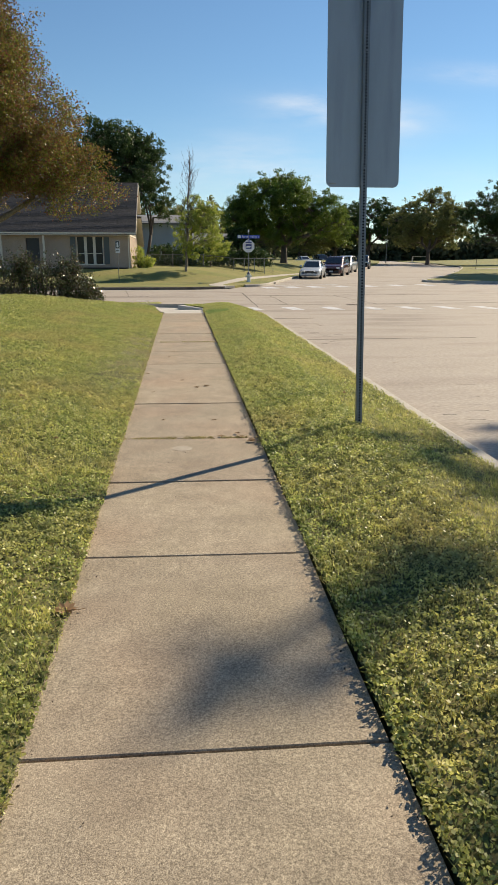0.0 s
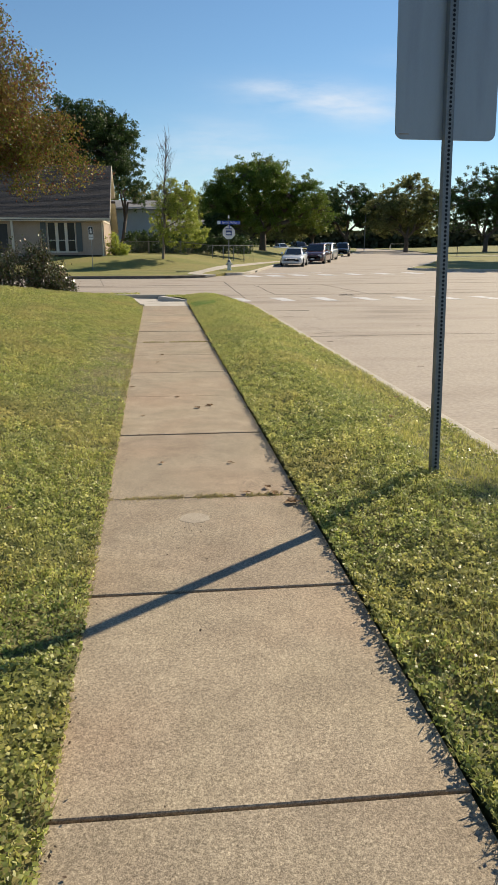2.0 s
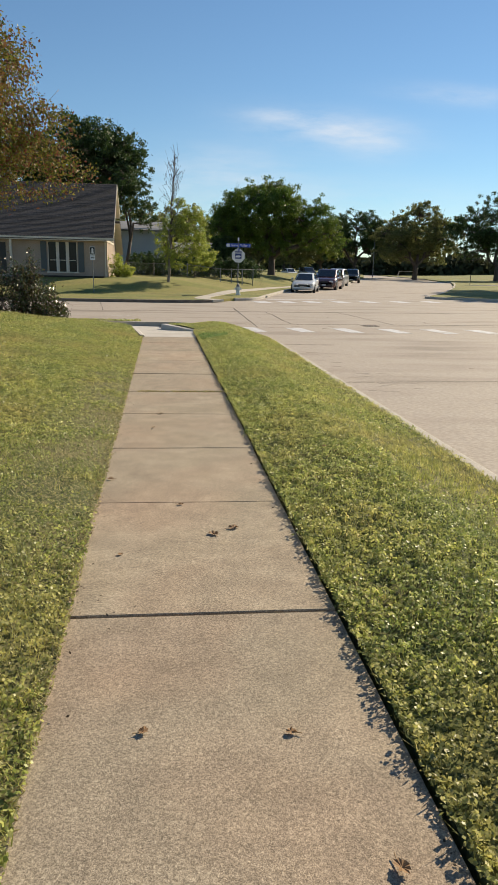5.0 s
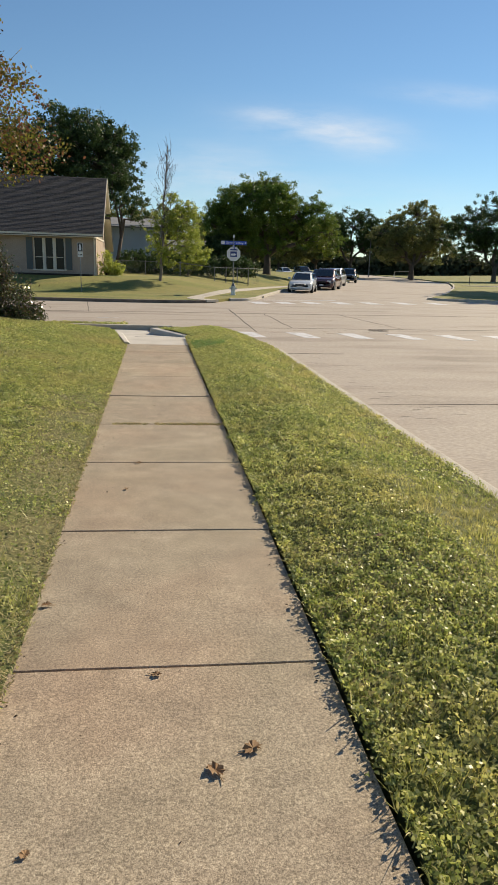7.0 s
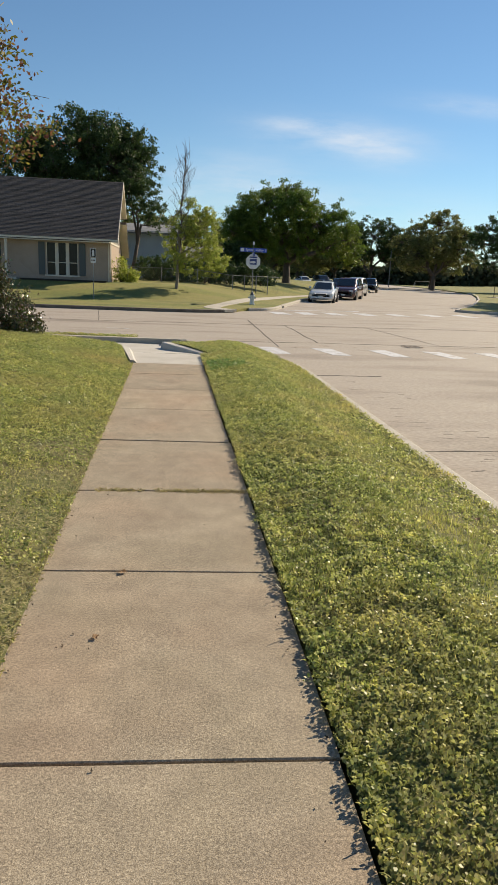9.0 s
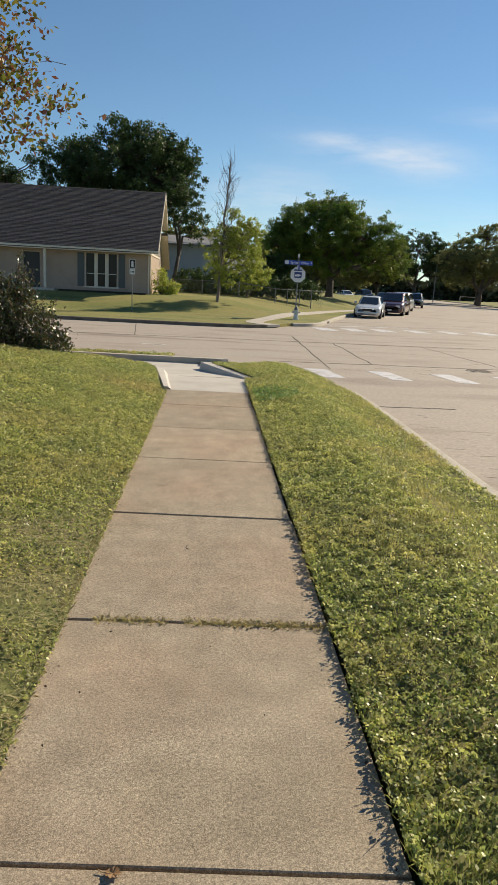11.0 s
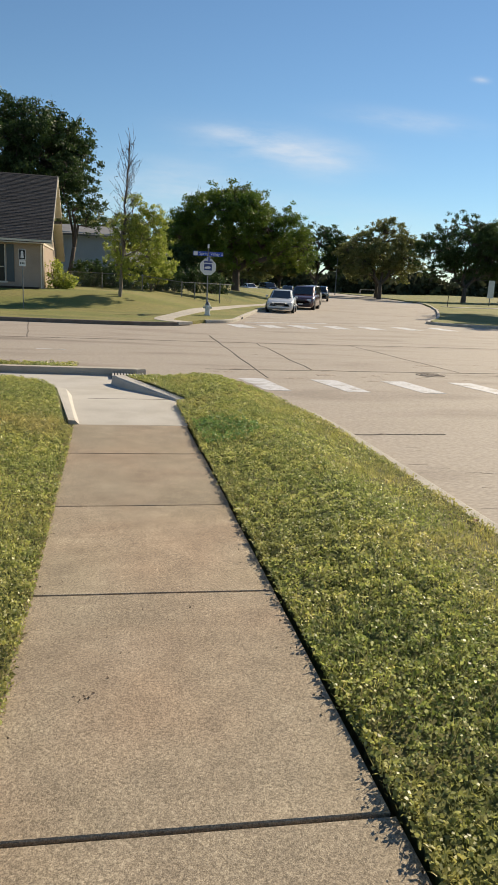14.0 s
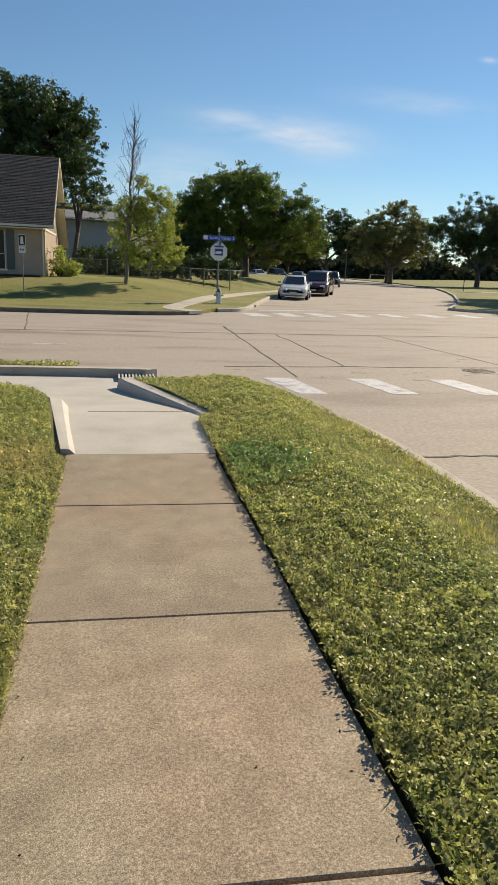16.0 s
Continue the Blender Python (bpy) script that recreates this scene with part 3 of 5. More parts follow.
def ramp_walls():
    V = [(-0.05, 22.1, -0.1), (0.17, 22.1, -0.1), (0.02, 22.1, 0.042), (-0.05, 22.1, 0.045), (-0.36, 24.42, -0.3), (0.05, 24.42, -0.3), (-0.21, 24.42, 0.03), (-0.34, 24.42, 0.045)]
    F = [(3, 2, 1, 0), (4, 5, 6, 7), (0, 1, 5, 4), (1, 2, 6, 5), (2, 3, 7, 6), (3, 0, 4, 7)]
    part("side_kerb", to_mesh("side_kerb", V, F, M_ramp), None, kerb_ramp)
    V, F = [], []
    n = 10
    for i in range(n + 1):
        t = i / n
        y = 23.66 + (26.46 - 23.66) * t
        x = along(RAMP_R, y)
        top = 0.006 - 0.045 * t
        w = 0.15 + 0.05 * t
        low = ramp_z(y) - 0.1
        V += [(x - 0.05 * t, y, low), (x, y, top - 0.02), (x + 0.02, y, top), (x + w, y + 0.02, top + 0.004), (x + w, y + 0.02, low)]
    for i in range(n):
        for j in range(4):
            a = i * 5 + j
            F.append((a, a + 1, a + 6, a + 5))
    F += [(0, 1, 2, 3, 4), tuple(n * 5 + j for j in (4, 3, 2, 1, 0))]
    part("wing_kerb", to_mesh("wing_kerb", V, F, M_ramp), None, kerb_ramp)
    part("score_line", boxed(0.1, 1.2, 24.0, 24.012, ramp_z(24) - 0.004, ramp_z(24) + 0.002), M_seal, kerb_ramp)
    plate = part("warning_plate", boxed(0.42, 1.02, 27.02, 27.6, -0.2, -0.192), plain("warning_plate", (0.20, 0.20, 0.21), 0.6), kerb_ramp, "grey ribbed warning plate")
    rib = boxed(-0.014, 0.014, -0.26, 0.26, 0, 0.055, bevel=0.006)
    me = bpy.data.meshes.new("rib")
    rib.to_mesh(me)
    rib.free()
    me.materials.append(M_ramp)
    for i in range(11):
        ob = part("rib", me, None, plate)
        ob.location = (0.45 + i * 0.054, 27.31, -0.192)


ramp_walls()
kerb("raised concrete kerb between ramp landing and street", smooth_line([(-9, 28.3), (-4, 27.98), (-1.4, 27.82), (0.2, 27.78), (0.9, 27.72), (1.06, 27.6)]), -1, 0.22, 0.155)
sheet("grass_strip", "thin grass strip between kerb and street", span((27.8, 28.35, 4)), lambda y: -12.0, lambda y: -0.15 - (y - 27.8) * 2.2, 30, lambda x, y: -0.075 - 0.1 * sstep(28.15, 28.35, y), M_soil, "grass strip", 0.2)


# ---- road markings and joints ----


def marking(name, label, polys, lift=0.004, material=M_paint, partname="bar"):
    t = thing(name, label, "road marking", None, "", "structure")
    for p in polys:
        bm = bmesh.new()
        vs = [bm.verts.new((x, y, road_z(y) + lift)) for x, y in p]
        f = bm.faces.new(vs)
        if f.normal.z < 0:
            f.normal_flip()
        r = bmesh.ops.extrude_face_region(bm, geom=[f])
        for v in r["geom"]:
            if isinstance(v, bmesh.types.BMVert):
                v.co.z -= 0.0035
        bmesh.ops.recalc_face_normals(bm, faces=bm.faces)
        part(partname, bm, material, t)
    return t


def strip(a, b, w):
    a, b = Vector(a), Vector(b)
    d = (b - a).normalized()
    n = Vector((-d.y, d.x)) * w / 2
    return [tuple(a - n), tuple(b - n), tuple(b + n), tuple(a + n)]


marking("crosswalk", "worn white crosswalk bars across the near street", [[(x, 27.78), (x + 0.53, 27.8), (x + 0.70, 26.25), (x + 0.25, 26.25)] for x in (2.85 + 1.5 * i for i in range(8))])
marking("crosswalk", "worn white crosswalk bars across the far street", [[(x - 0.5, y + 0.9), (x + 0.3, y + 1.05), (x + 0.55, y - 0.75), (x - 0.25, y - 0.9)] for x, y in ((x, 44.15 + 0.27 * (x - 6)) for x in (6.0, 7.45, 9.0, 10.8, 12.65, 14.8, 17.0))])
marking("stop_line", "faded white stop line on the far street", [strip((6.7, 46.9), (11.2, 48.2), 0.28)], 0.004, M_paint, "line")
marking("lane_dash", "short faded white lane dash", [strip((-1.4, 32.4), (-0.68, 32.4), 0.11), strip((-8.4, 32.3), (-7.0, 32.32), 0.11)], 0.004, M_paint, "dash")


def wander(a, b, n, amp, seed):
    rng = np.random.default_rng(seed)
    a, b = Vector(a), Vector(b)
    return [a.lerp(b, i / n) + Vector(rng.normal(size=2)) * (amp if 0 < i < n else 0) for i in range(n + 1)]


def joints():
    polys = []
    for k, (a, b, w, amp) in enumerate([((-30, 34.2), (-2.6, 35.74), 0.05, 0.01), ((-2.6, 35.74), (4.24, 36.26), 0.05, 0.01), ((4.24, 36.26), (30, 38.5), 0.06, 0.02), ((2.4, 29.12), (8.3, 29.5), 0.06, 0.03), ((8.3, 29.5), (20, 30.3), 0.05, 0.02),
                                        ((3.85, 38.7), (3.5, 27.9), 0.05, 0.02), ((5.04, 36.2), (4.85, 29.35), 0.035, 0.03), ((3.4, 22.66), (4.7, 22.7), 0.04, 0.02), ((3.3, 16.9), (7.5, 17.0), 0.007, 0.01), ((8.3, 36.4), (8.6, 29.6), 0.02, 0.02), ((-2.0, 35.9), (-2.6, 41.9), 0.025, 0.02)]):
        pts = wander(a, b, 9, amp, k)
        rng = np.random.default_rng(k)
        for p, q in zip(pts, pts[1:]):
            polys.append(strip(p, q, w * rng.uniform(0.5, 1.25)))
    marking("joint_line", "dark sealed joints and cracks in the concrete road", polys, 0.005, M_seal, "seal")
    rng = np.random.default_rng(9)
    blobs, placed, grooves = [], [], []
    for cx, cy, r, n in ((5.6, 28.5, 1.1, 16), (7.6, 28.9, 0.8, 10), (9.3, 31.2, 1.3, 9), (6.9, 33.2, 0.3, 1), (-0.55, 31.2, 0.16, 1), (2.9, 28.6, 0.5, 5), (4.3, 32.5, 0.12, 1), (4.4, 13.2, 0.08, 2), (6.4, 18.6, 0.08, 2)):
        for _ in range(n):
            x, y, q = cx + rng.normal() * r * 0.8, cy + rng.normal() * r * 0.35, abs(rng.normal()) * r * 0.07 + 0.05
            if any(math.hypot(x - a, y - b) < (q + c) * 1.7 for a, b, c in placed):
                continue
            placed.append((x, y, q))
            blobs.append([(x + math.cos(t) * q * 1.6 * rng.uniform(0.6, 1), y + math.sin(t) * q * rng.uniform(0.6, 1)) for t in np.linspace(0, 2 * math.pi, 9)[:-1]])
    for _ in range(110):   # worn grooves of the broomed surface along the gutter
        x, y = 3.5 + abs(rng.normal()) * 0.6, rng.uniform(6.5, 22.0)
        if patchy(np.array([x]), np.array([y]), 0.5, 19)[0] < 0.45:
            continue
        w = rng.uniform(0.08, 0.3)
        grooves.append(strip((x, y), (x + w, y + rng.normal() * 0.02), rng.uniform(0.004, 0.009)))
    marking("worn_grooves", "worn broom grooves in the gutter concrete", grooves, 0.002, M_groove, "groove")
    marking("worn_patches", "worn patches of pitted concrete", blobs, 0.002, M_patch, "patch")
    mh = thing("manhole", "dark round iron manhole cover in the road", "manhole cover", Matrix.Translation((7.55, 29.0, road_z(29))))
    part("cover", cyl(0.33, 0.32, 0.02, 28, None, -0.008, 0.004), M_patch, mh)
    bm = bmesh.new()
    for i in range(-2, 3):
        box(bm, -0.25, 0.25, i * 0.1 - 0.02, i * 0.1 + 0.02, 0.008, 0.018)
    part("ridges", bm, M_patch, mh)


joints()


# ---- signs, hydrant ----


def rounded_rect(w, h, r, n=5):
    out = []
    for cx, cz, a0 in ((w / 2 - r, h / 2 - r, 0), (-w / 2 + r, h / 2 - r, 90), (-w / 2 + r, -h / 2 + r, 180), (w / 2 - r, -h / 2 + r, 270)):
        for k in range(n + 1):
            a = radians(a0 + 90 * k / n)
            out.append((cx + r * math.cos(a), cz + r * math.sin(a)))
    return out


def tall_sign():
    t = thing("road_sign", "tall grey aluminium sign seen from behind on a perforated steel post", "road sign", pose(2.185, 7.42, -0.1, -5.3, 0, 0))
    post = bmesh.new()
    w = 0.027
    box(post, -w, w, -w, w, -0.2, 4.9, bevel=0.004)
    part("post", post, M_steel, t)
    holes = bmesh.new()
    z = 0.12
    while z < 4.85:
        bmesh.ops.create_circle(holes, cap_ends=True, segments=8, radius=0.0095, matrix=Matrix.Translation((0, -w - 0.0015, z)) @ Matrix.Rotation(radians(90), 4, "X"))
        z += 0.0508 / 2
    part("perforation", holes, M_hole, t)
    panel = prism([(x + 0.0, z + 3.42) for x, z in rounded_rect(0.655, 2.24, 0.05)], "y", w + 0.002, w + 0.008)
    part("panel", panel, M_signback, t)
    part("sticker", boxed(-0.305, -0.24, w + 0.0005, w + 0.0025, 2.328, 2.335), M_patch, t, "small dark sticker on the panel")
    for z in (2.45, 3.4, 4.35):
        part("bolt", cyl(0.009, 0.008, 0.01, 8, Matrix.Translation((0, -w - 0.002, z)) @ Matrix.Rotation(radians(90), 4, "X")), M_steel, t)


tall_sign()
M_white = noisy("sign_white", [(0.62, 0.63, 0.64), (0.72, 0.73, 0.74)], 3, 50, 0.5, 0.03, 0, 0.08)
M_black = plain("sign_black", (0.02, 0.02, 0.022), 0.5)
M_blue = plain("sign_blue", (0.02, 0.07, 0.42), 0.4)
M_navy = plain("sign_navy", (0.03, 0.05, 0.20), 0.45)
M_silver = noisy("hydrant_paint", [(0.50, 0.51, 0.52), (0.64, 0.65, 0.66)], 5, 60, 0.4, 0.08, 0.3, 0.15)


def words(name, body, size, material, parent, m):
    cu = bpy.data.curves.new(name, "FONT")
    cu.body, cu.size, cu.align_x, cu.align_y, cu.extrude = body, size, "CENTER", "CENTER", 0.002
    tmp = bpy.data.objects.new(name, cu)
    me = bpy.data.meshes.new_from_object(tmp)
    bpy.data.objects.remove(tmp)
    me.materials.clear()
    me.materials.append(material)
    ob = new(name, me)
    ob.parent = parent
    ob.matrix_basis = m
    return ob


def corner_sign(x, y):
    z = far_left_z(x, y) - 0.02
    t = thing("stop_sign", "octagonal pale stop sign with blue street blades on a steel post", "stop sign", Matrix.Translation((x, y, z)))
    top = 3.42 - z
    part("post", cyl(0.028, 0.028, top, 10), M_steel, t)
    c = 2.41 - z
    o = [(0.40 * math.cos(radians(22.5 + 45 * k)) / math.cos(radians(22.5)), c + 0.40 * math.sin(radians(22.5 + 45 * k)) / math.cos(radians(22.5))) for k in range(8)]
    plate = part("octagon_plate", prism(o, "y", -0.045, -0.038), M_white, t)
    part("panel", prism([(p, c + q) for p, q in ((-0.2, -0.17), (0.2, -0.17), (0.2, 0.14), (-0.2, 0.14))], "y", -0.052, -0.046), M_navy, plate, "dark blue emblem panel")
    part("emblem", prism([(p, c + q) for p, q in ((-0.17, -0.09), (0.06, -0.1), (0.17, -0.03), (0.06, 0.03), (-0.17, 0.0))], "y", -0.058, -0.0525), M_white, plate)
    part("letter_bar", prism([(p, c + q) for p, q in ((-0.22, 0.2), (0.22, 0.2), (0.22, 0.27), (-0.22, 0.27))], "y", -0.05, -0.046), M_navy, plate)
    part("clamp", boxed(-0.06, 0.06, -0.06, 0.06, top - 0.72, top - 0.52, bevel=0.01), M_white, t)
    b = 3.04 - z
    blade = part("name_blade", boxed(-0.76, 0.76, -0.008, 0.008, b - 0.11, b + 0.11, bevel=0.004), M_blue, t, "blue street name blade")
    part("badge", boxed(-0.74, -0.54, -0.012, -0.009, b - 0.09, b + 0.09), M_white, blade)
    words("lettering", "Spring Valley", 0.2, M_white, blade, Matrix.Translation((0.06, -0.0105, b)) @ Matrix.Rotation(radians(90), 4, "X"))
    for k in range(2):
        part("suffix_bar", boxed(0.66, 0.73, -0.012, -0.009, b + 0.02 - 0.06 * k, b + 0.05 - 0.06 * k), M_white, blade)
    part("cross_blade", boxed(-0.008, 0.008, -0.6, 0.6, b - 0.36, b - 0.15), M_blue, t, "blue blade seen edge on")
    part("cap", boxed(-0.045, 0.045, -0.045, 0.045, top - 0.1, top + 0.08, bevel=0.01), M_white, t)


corner_sign(5.24, 49.75)


def hydrant(x, y):
    t = thing("fire_hydrant", "silver painted fire hydrant beside the kerb", "fire hydrant", Matrix.Translation((x, y, far_left_z(x, y))) @ Matrix.Diagonal((1.12, 1.12, 1.12, 1)))
    part("base_flange", cyl(0.15, 0.15, 0.05, 18, None, 0, 0.008), M_silver, t)
    part("barrel", cyl(0.115, 0.10, 0.4, 18, None, 0.04), M_silver, t)
    part("bonnet_flange", cyl(0.14, 0.14, 0.035, 18, None, 0.43, 0.006), M_silver, t)
    part("bonnet", cyl(0.12, 0.04, 0.15, 18, None, 0.46, 0.02), plain("hydrant_cap_paint", (0.09, 0.10, 0.13), 0.45), t, "dark painted bonnet")
    part("operating_nut", cyl(0.03, 0.025, 0.06, 5, None, 0.6), M_silver, t)
    for k, (a, r) in enumerate(((0, 0.045), (180, 0.045), (270, 0.065))):
        part("outlet_cap", cyl(r, r * 0.85, 0.1, 12, Matrix.Rotation(radians(a), 4, "Z") @ Matrix.Translation((0.1, 0, 0.34)) @ Matrix.Rotation(radians(90), 4, "Y"), 0, 0.006), M_silver, t)


hydrant(5.15, 48.75)


def storm_drain(x, y, turn):
    t = thing("storm_drain", "dark storm drain opening in the kerb face", "storm drain", pose(x, y, road_z(y), 0, 0, turn))
    part("opening", boxed(-0.45, 0.45, -0.012, 0.02, 0.0, 0.1, bevel=0.004), M_hole, t)
    part("lintel", boxed(-0.55, 0.55, -0.02, 0.03, 0.105, 0.158, bevel=0.008), M_kerb, t)


storm_drain(6.98, 49.1, 73)


def walking_sign(x, y):
    z = far_left_z(x, y)
    t = thing("crossing_sign", "narrow black and white sign on a thin steel post", "road sign", Matrix.Translation((x, y, z - 0.03)))
    part("post", cyl(0.022, 0.022, 2.78 - z, 10), M_steel, t)
    top = 2.74 - z + 0.03
    pl = part("upper_plate", prism([(p, q + top - 0.28) for p, q in rounded_rect(0.30, 0.46, 0.03)], "y", -0.034, -0.028), M_white, t)
    part("dark_face", prism([(p, q + top - 0.28) for p, q in rounded_rect(0.26, 0.42, 0.02)], "y", -0.038, -0.0345), M_black, pl)
    part("symbol", prism([(p, q + top - 0.28) for p, q in ((-0.07, -0.16), (0.07, -0.16), (0.05, 0.02), (0.06, 0.07), (0.03, 0.15), (-0.03, 0.15), (-0.06, 0.07), (-0.05, 0.02))], "y", -0.042, -0.0385), M_white, pl)
    lo = part("lower_plate", prism([(p, q + top - 0.67) for p, q in rounded_rect(0.28, 0.26, 0.02)], "y", -0.034, -0.028), M_white, t)
    for k in (-0.07, 0.0, 0.07):
        part("letter_bar", boxed(k - 0.022, k + 0.022, -0.038, -0.0345, top - 0.71, top - 0.63), M_black, lo)


walking_sign(-3.48, 47.95)

# ---- the house ----


def wall_with_hole(x0, x1, z0, z1, y0, y1, holes):
    """A wall along x with square openings through it."""
    bm = bmesh.new()
    xs = sorted({x0, x1, *[h[0] for h in holes], *[h[1] for h in holes]})
    zs = sorted({z0, z1, *[h[2] for h in holes], *[h[3] for h in holes]})
    for a, b in zip(xs, xs[1:]):
        for c, d in zip(zs, zs[1:]):
            if not any(h[0] <= a and b <= h[1] and h[2] <= c and d <= h[3] for h in holes):
                box(bm, a, b, y0, y1, c, d)
    bmesh.ops.remove_doubles(bm, verts=bm.verts, dist=1e-4)
    seen = {}
    for f in bm.faces:
        seen.setdefault(tuple(round(c, 3) for c in f.calc_center_median()), []).append(f)
    bmesh.ops.delete(bm, geom=[f for fs in seen.values() if len(fs) > 1 for f in fs], context="FACES")
    return bm


def slope(name, x0, x1, ya, za, yb, zb, th, parent, mat=None):
    return part(name, prism([(ya, za), (yb, zb), (yb, zb - th), (ya, za - th)], "x", x0, x1), mat or M_roof, parent)


def house():
    h = thing("house", "single-storey tan brick house with a steep dark shingle roof", "house")
    xl, xr, yf, zb, ze = -24.0, -3.12, 54.0, 0.4, 3.32
    win = (-6.95, -5.05, 1.2, 3.1)
    door = (-10.55, -9.6, 0.95, 3.0)
    part("front_wall", wall_with_hole(xl, xr, zb, ze, yf, yf + 0.2, [win, door, (-16.5, -14.5, 1.35, 2.95)]), M_wall, h)
    ridge_y, ridge_z = 58.6, 7.3
    part("gable_wall", prism([(yf + 0.2, zb), (63.6, zb), (63.6, 2.9), (61.2, 4.9), (61.2, 5.25), (ridge_y, ridge_z - 0.25), (yf + 0.2, ze + 0.1)], "x", xr - 0.2, xr), M_wall, h)
    part("back_wall", boxed(xl, xr - 0.2, 63.4, 63.6, zb, 3.0), M_wall, h)
    part("far_wall", prism([(yf + 0.2, zb), (63.4, zb), (63.4, 2.9), (ridge_y, ridge_z - 0.3), (yf + 0.2, ze)], "x", xl, xl + 0.2), M_wall, h)
    ov = xr + 0.5
    ey, ez = 53.35, 3.42
    roof = slope("roof", xl - 0.4, ov, ey, ez, ridge_y, ridge_z, 0.16, h)
    slope("roof_back", xl - 0.4, ov, ridge_y, ridge_z, 61.4, 5.35, 0.16, h)
    slope("roof_lower", xl - 0.4, ov + 0.05, 61.1, 4.95, 64.2, 2.75, 0.16, h)
    # courses of shingles on the front slope
    n = 46
    d = Vector((0, ridge_y - ey, ridge_z - ez))
    nrm = Vector((0, -d.z, d.y)).normalized()
    rng = np.random.default_rng(3)
    cols = [noisy("shingle_%s" % w, [tuple(c * k for c in (0.045, 0.041, 0.042)), tuple(c * k for c in (0.068, 0.062, 0.062))], 1.4, 9, 0.92, 0.5, 0, 0.5) for w, k in (("dark", 0.9), ("mid", 1.05), ("pale", 1.2))]
    for i in range(n):
        a, b = Vector((0, ey, ez)) + d * (i / n), Vector((0, ey, ez)) + d * ((i + 1) / n)
        bm = bmesh.new()
        x = -13.5 - rng.uniform(0, 0.5)
        step = 0.46
        while x < ov:
            x1 = min(x + step * rng.uniform(0.8, 1.2), ov)
            lift = 0.002 + rng.uniform(0, 0.01)
            vs = [bm.verts.new((x + 0.006, *(p + nrm * q).yz)) for p, q in ((a, lift + 0.009), (b, 0.004))] + [bm.verts.new((x1 - 0.006, *(p + nrm * q).yz)) for p, q in ((b, 0.004), (a, lift + 0.009))]
            lo = [bm.verts.new((v.co.x, *(a + nrm * 0.001).yz)) for v in (vs[0], vs[3])]
            bm.faces.new(vs[::-1])
            bm.faces.new((vs[0], lo[0], lo[1], vs[3]))
            x = x1
        part("shingle_course", bm, cols[int(rng.integers(0, 3))], roof)
    fascia = part("eave_fascia", boxed(xl - 0.4, ov, ey - 0.025, ey - 0.002, ez - 0.13, ez - 0.02), M_trim, h)
    part("soffit", boxed(xl, xr, ey, yf - 0.002, ez - 0.22, ez - 0.18), M_trim, h)
    for nm, a, za, b, zb2 in (("rake_board", ey, ez, ridge_y, ridge_z), ("rake_board", ridge_y, ridge_z, 61.4, 5.35), ("rake_board", 61.1, 4.95, 64.2, 2.75)):
        part(nm, prism([(a, za + 0.01), (b, zb2 + 0.01), (b, zb2 - 0.19), (a, za - 0.19)], "x", ov + 0.002, ov + 0.035), M_trim, h)
        part("rake_soffit", prism([(a, za - 0.165), (b, zb2 - 0.165), (b, zb2 - 0.19), (a, za - 0.19)], "x", xr + 0.002, ov), M_trim, h)
    part("corner_board", boxed(xr - 0.005, xr + 0.03, yf + 0.02, yf + 0.16, zb, ze), M_trim, h)
    part("downpipe", boxed(xr - 0.12, xr - 0.05, yf - 0.07, yf - 0.003, 0.8, ez - 0.25, bevel=0.01), M_trim, h)
    for w, nm in ((win, "window"), ((-16.5, -14.5, 1.35, 2.95), "window")):
        wd = part(nm, boxed(w[0], w[1], yf + 0.10, yf + 0.115, w[2], w[3]), M_glassdark, h)
        third = (w[1] - w[0]) / 3
        for k in range(4):
            hw = 0.1 if k in (1, 2) else 0.045
            part("mullion", boxed(w[0] + third * k - hw, w[0] + third * k + hw, yf + 0.02, yf + 0.099, w[2], w[3]), M_trim, wd)
        for k in range(3):
            part("rail", boxed(w[0] + third * k + 0.102, w[0] + third * (k + 1) - 0.102, yf + 0.05, yf + 0.098, w[2] + 0.72, w[2] + 0.76), M_trim, wd)
        part("sill", boxed(w[0] - 0.1, w[1] + 0.1, yf - 0.06, yf + 0.02, w[2] - 0.09, w[2] - 0.002), M_trim, wd)
        for s in (w[0] - 0.45, w[1] + 0.07):
            sh = part("shutter", boxed(s, s + 0.38, yf - 0.04, yf - 0.002, w[2] - 0.02, w[3] + 0.02), M_shutter, wd)
            for k in range(10):
                part("louvre", boxed(s + 0.04, s + 0.34, yf - 0.052, yf - 0.041, w[2] + 0.02 + k * 0.155, w[2] + 0.13 + k * 0.155), M_shutter, sh)
    dr = part("front_door", boxed(door[0] + 0.03, door[1] - 0.03, yf + 0.09, yf + 0.13, door[2], door[3]), M_black, h, "dark recessed front door")
    part("knob", cyl(0.03, 0.03, 0.05, 10, Matrix.Translation((door[1] - 0.12, yf + 0.09, 1.95)) @ Matrix.Rotation(radians(90), 4, "X")), M_steel, dr)
    for x in (-9.2, -12.2):
        part("porch_post", boxed(x - 0.07, x + 0.07, 53.45, 53.59, 0.8, ez - 0.22, bevel=0.008), M_trim, h)
    part("porch_slab", boxed(-13, -8.6, 53.2, yf - 0.002, 0.5, 0.98), M_kerb, h)
    part("foundation_bed", boxed(-8.4, -3.3, 53.3, yf - 0.002, 0.5, 0.95), M_bed, h)
    # vertical boards of the gable
    part("gable_siding", prism([(54.3, 3.32), (61.1, 3.32), (61.1, 4.9), (58.6, 6.95)], "x", xr + 0.001, xr + 0.005), M_trim, h)
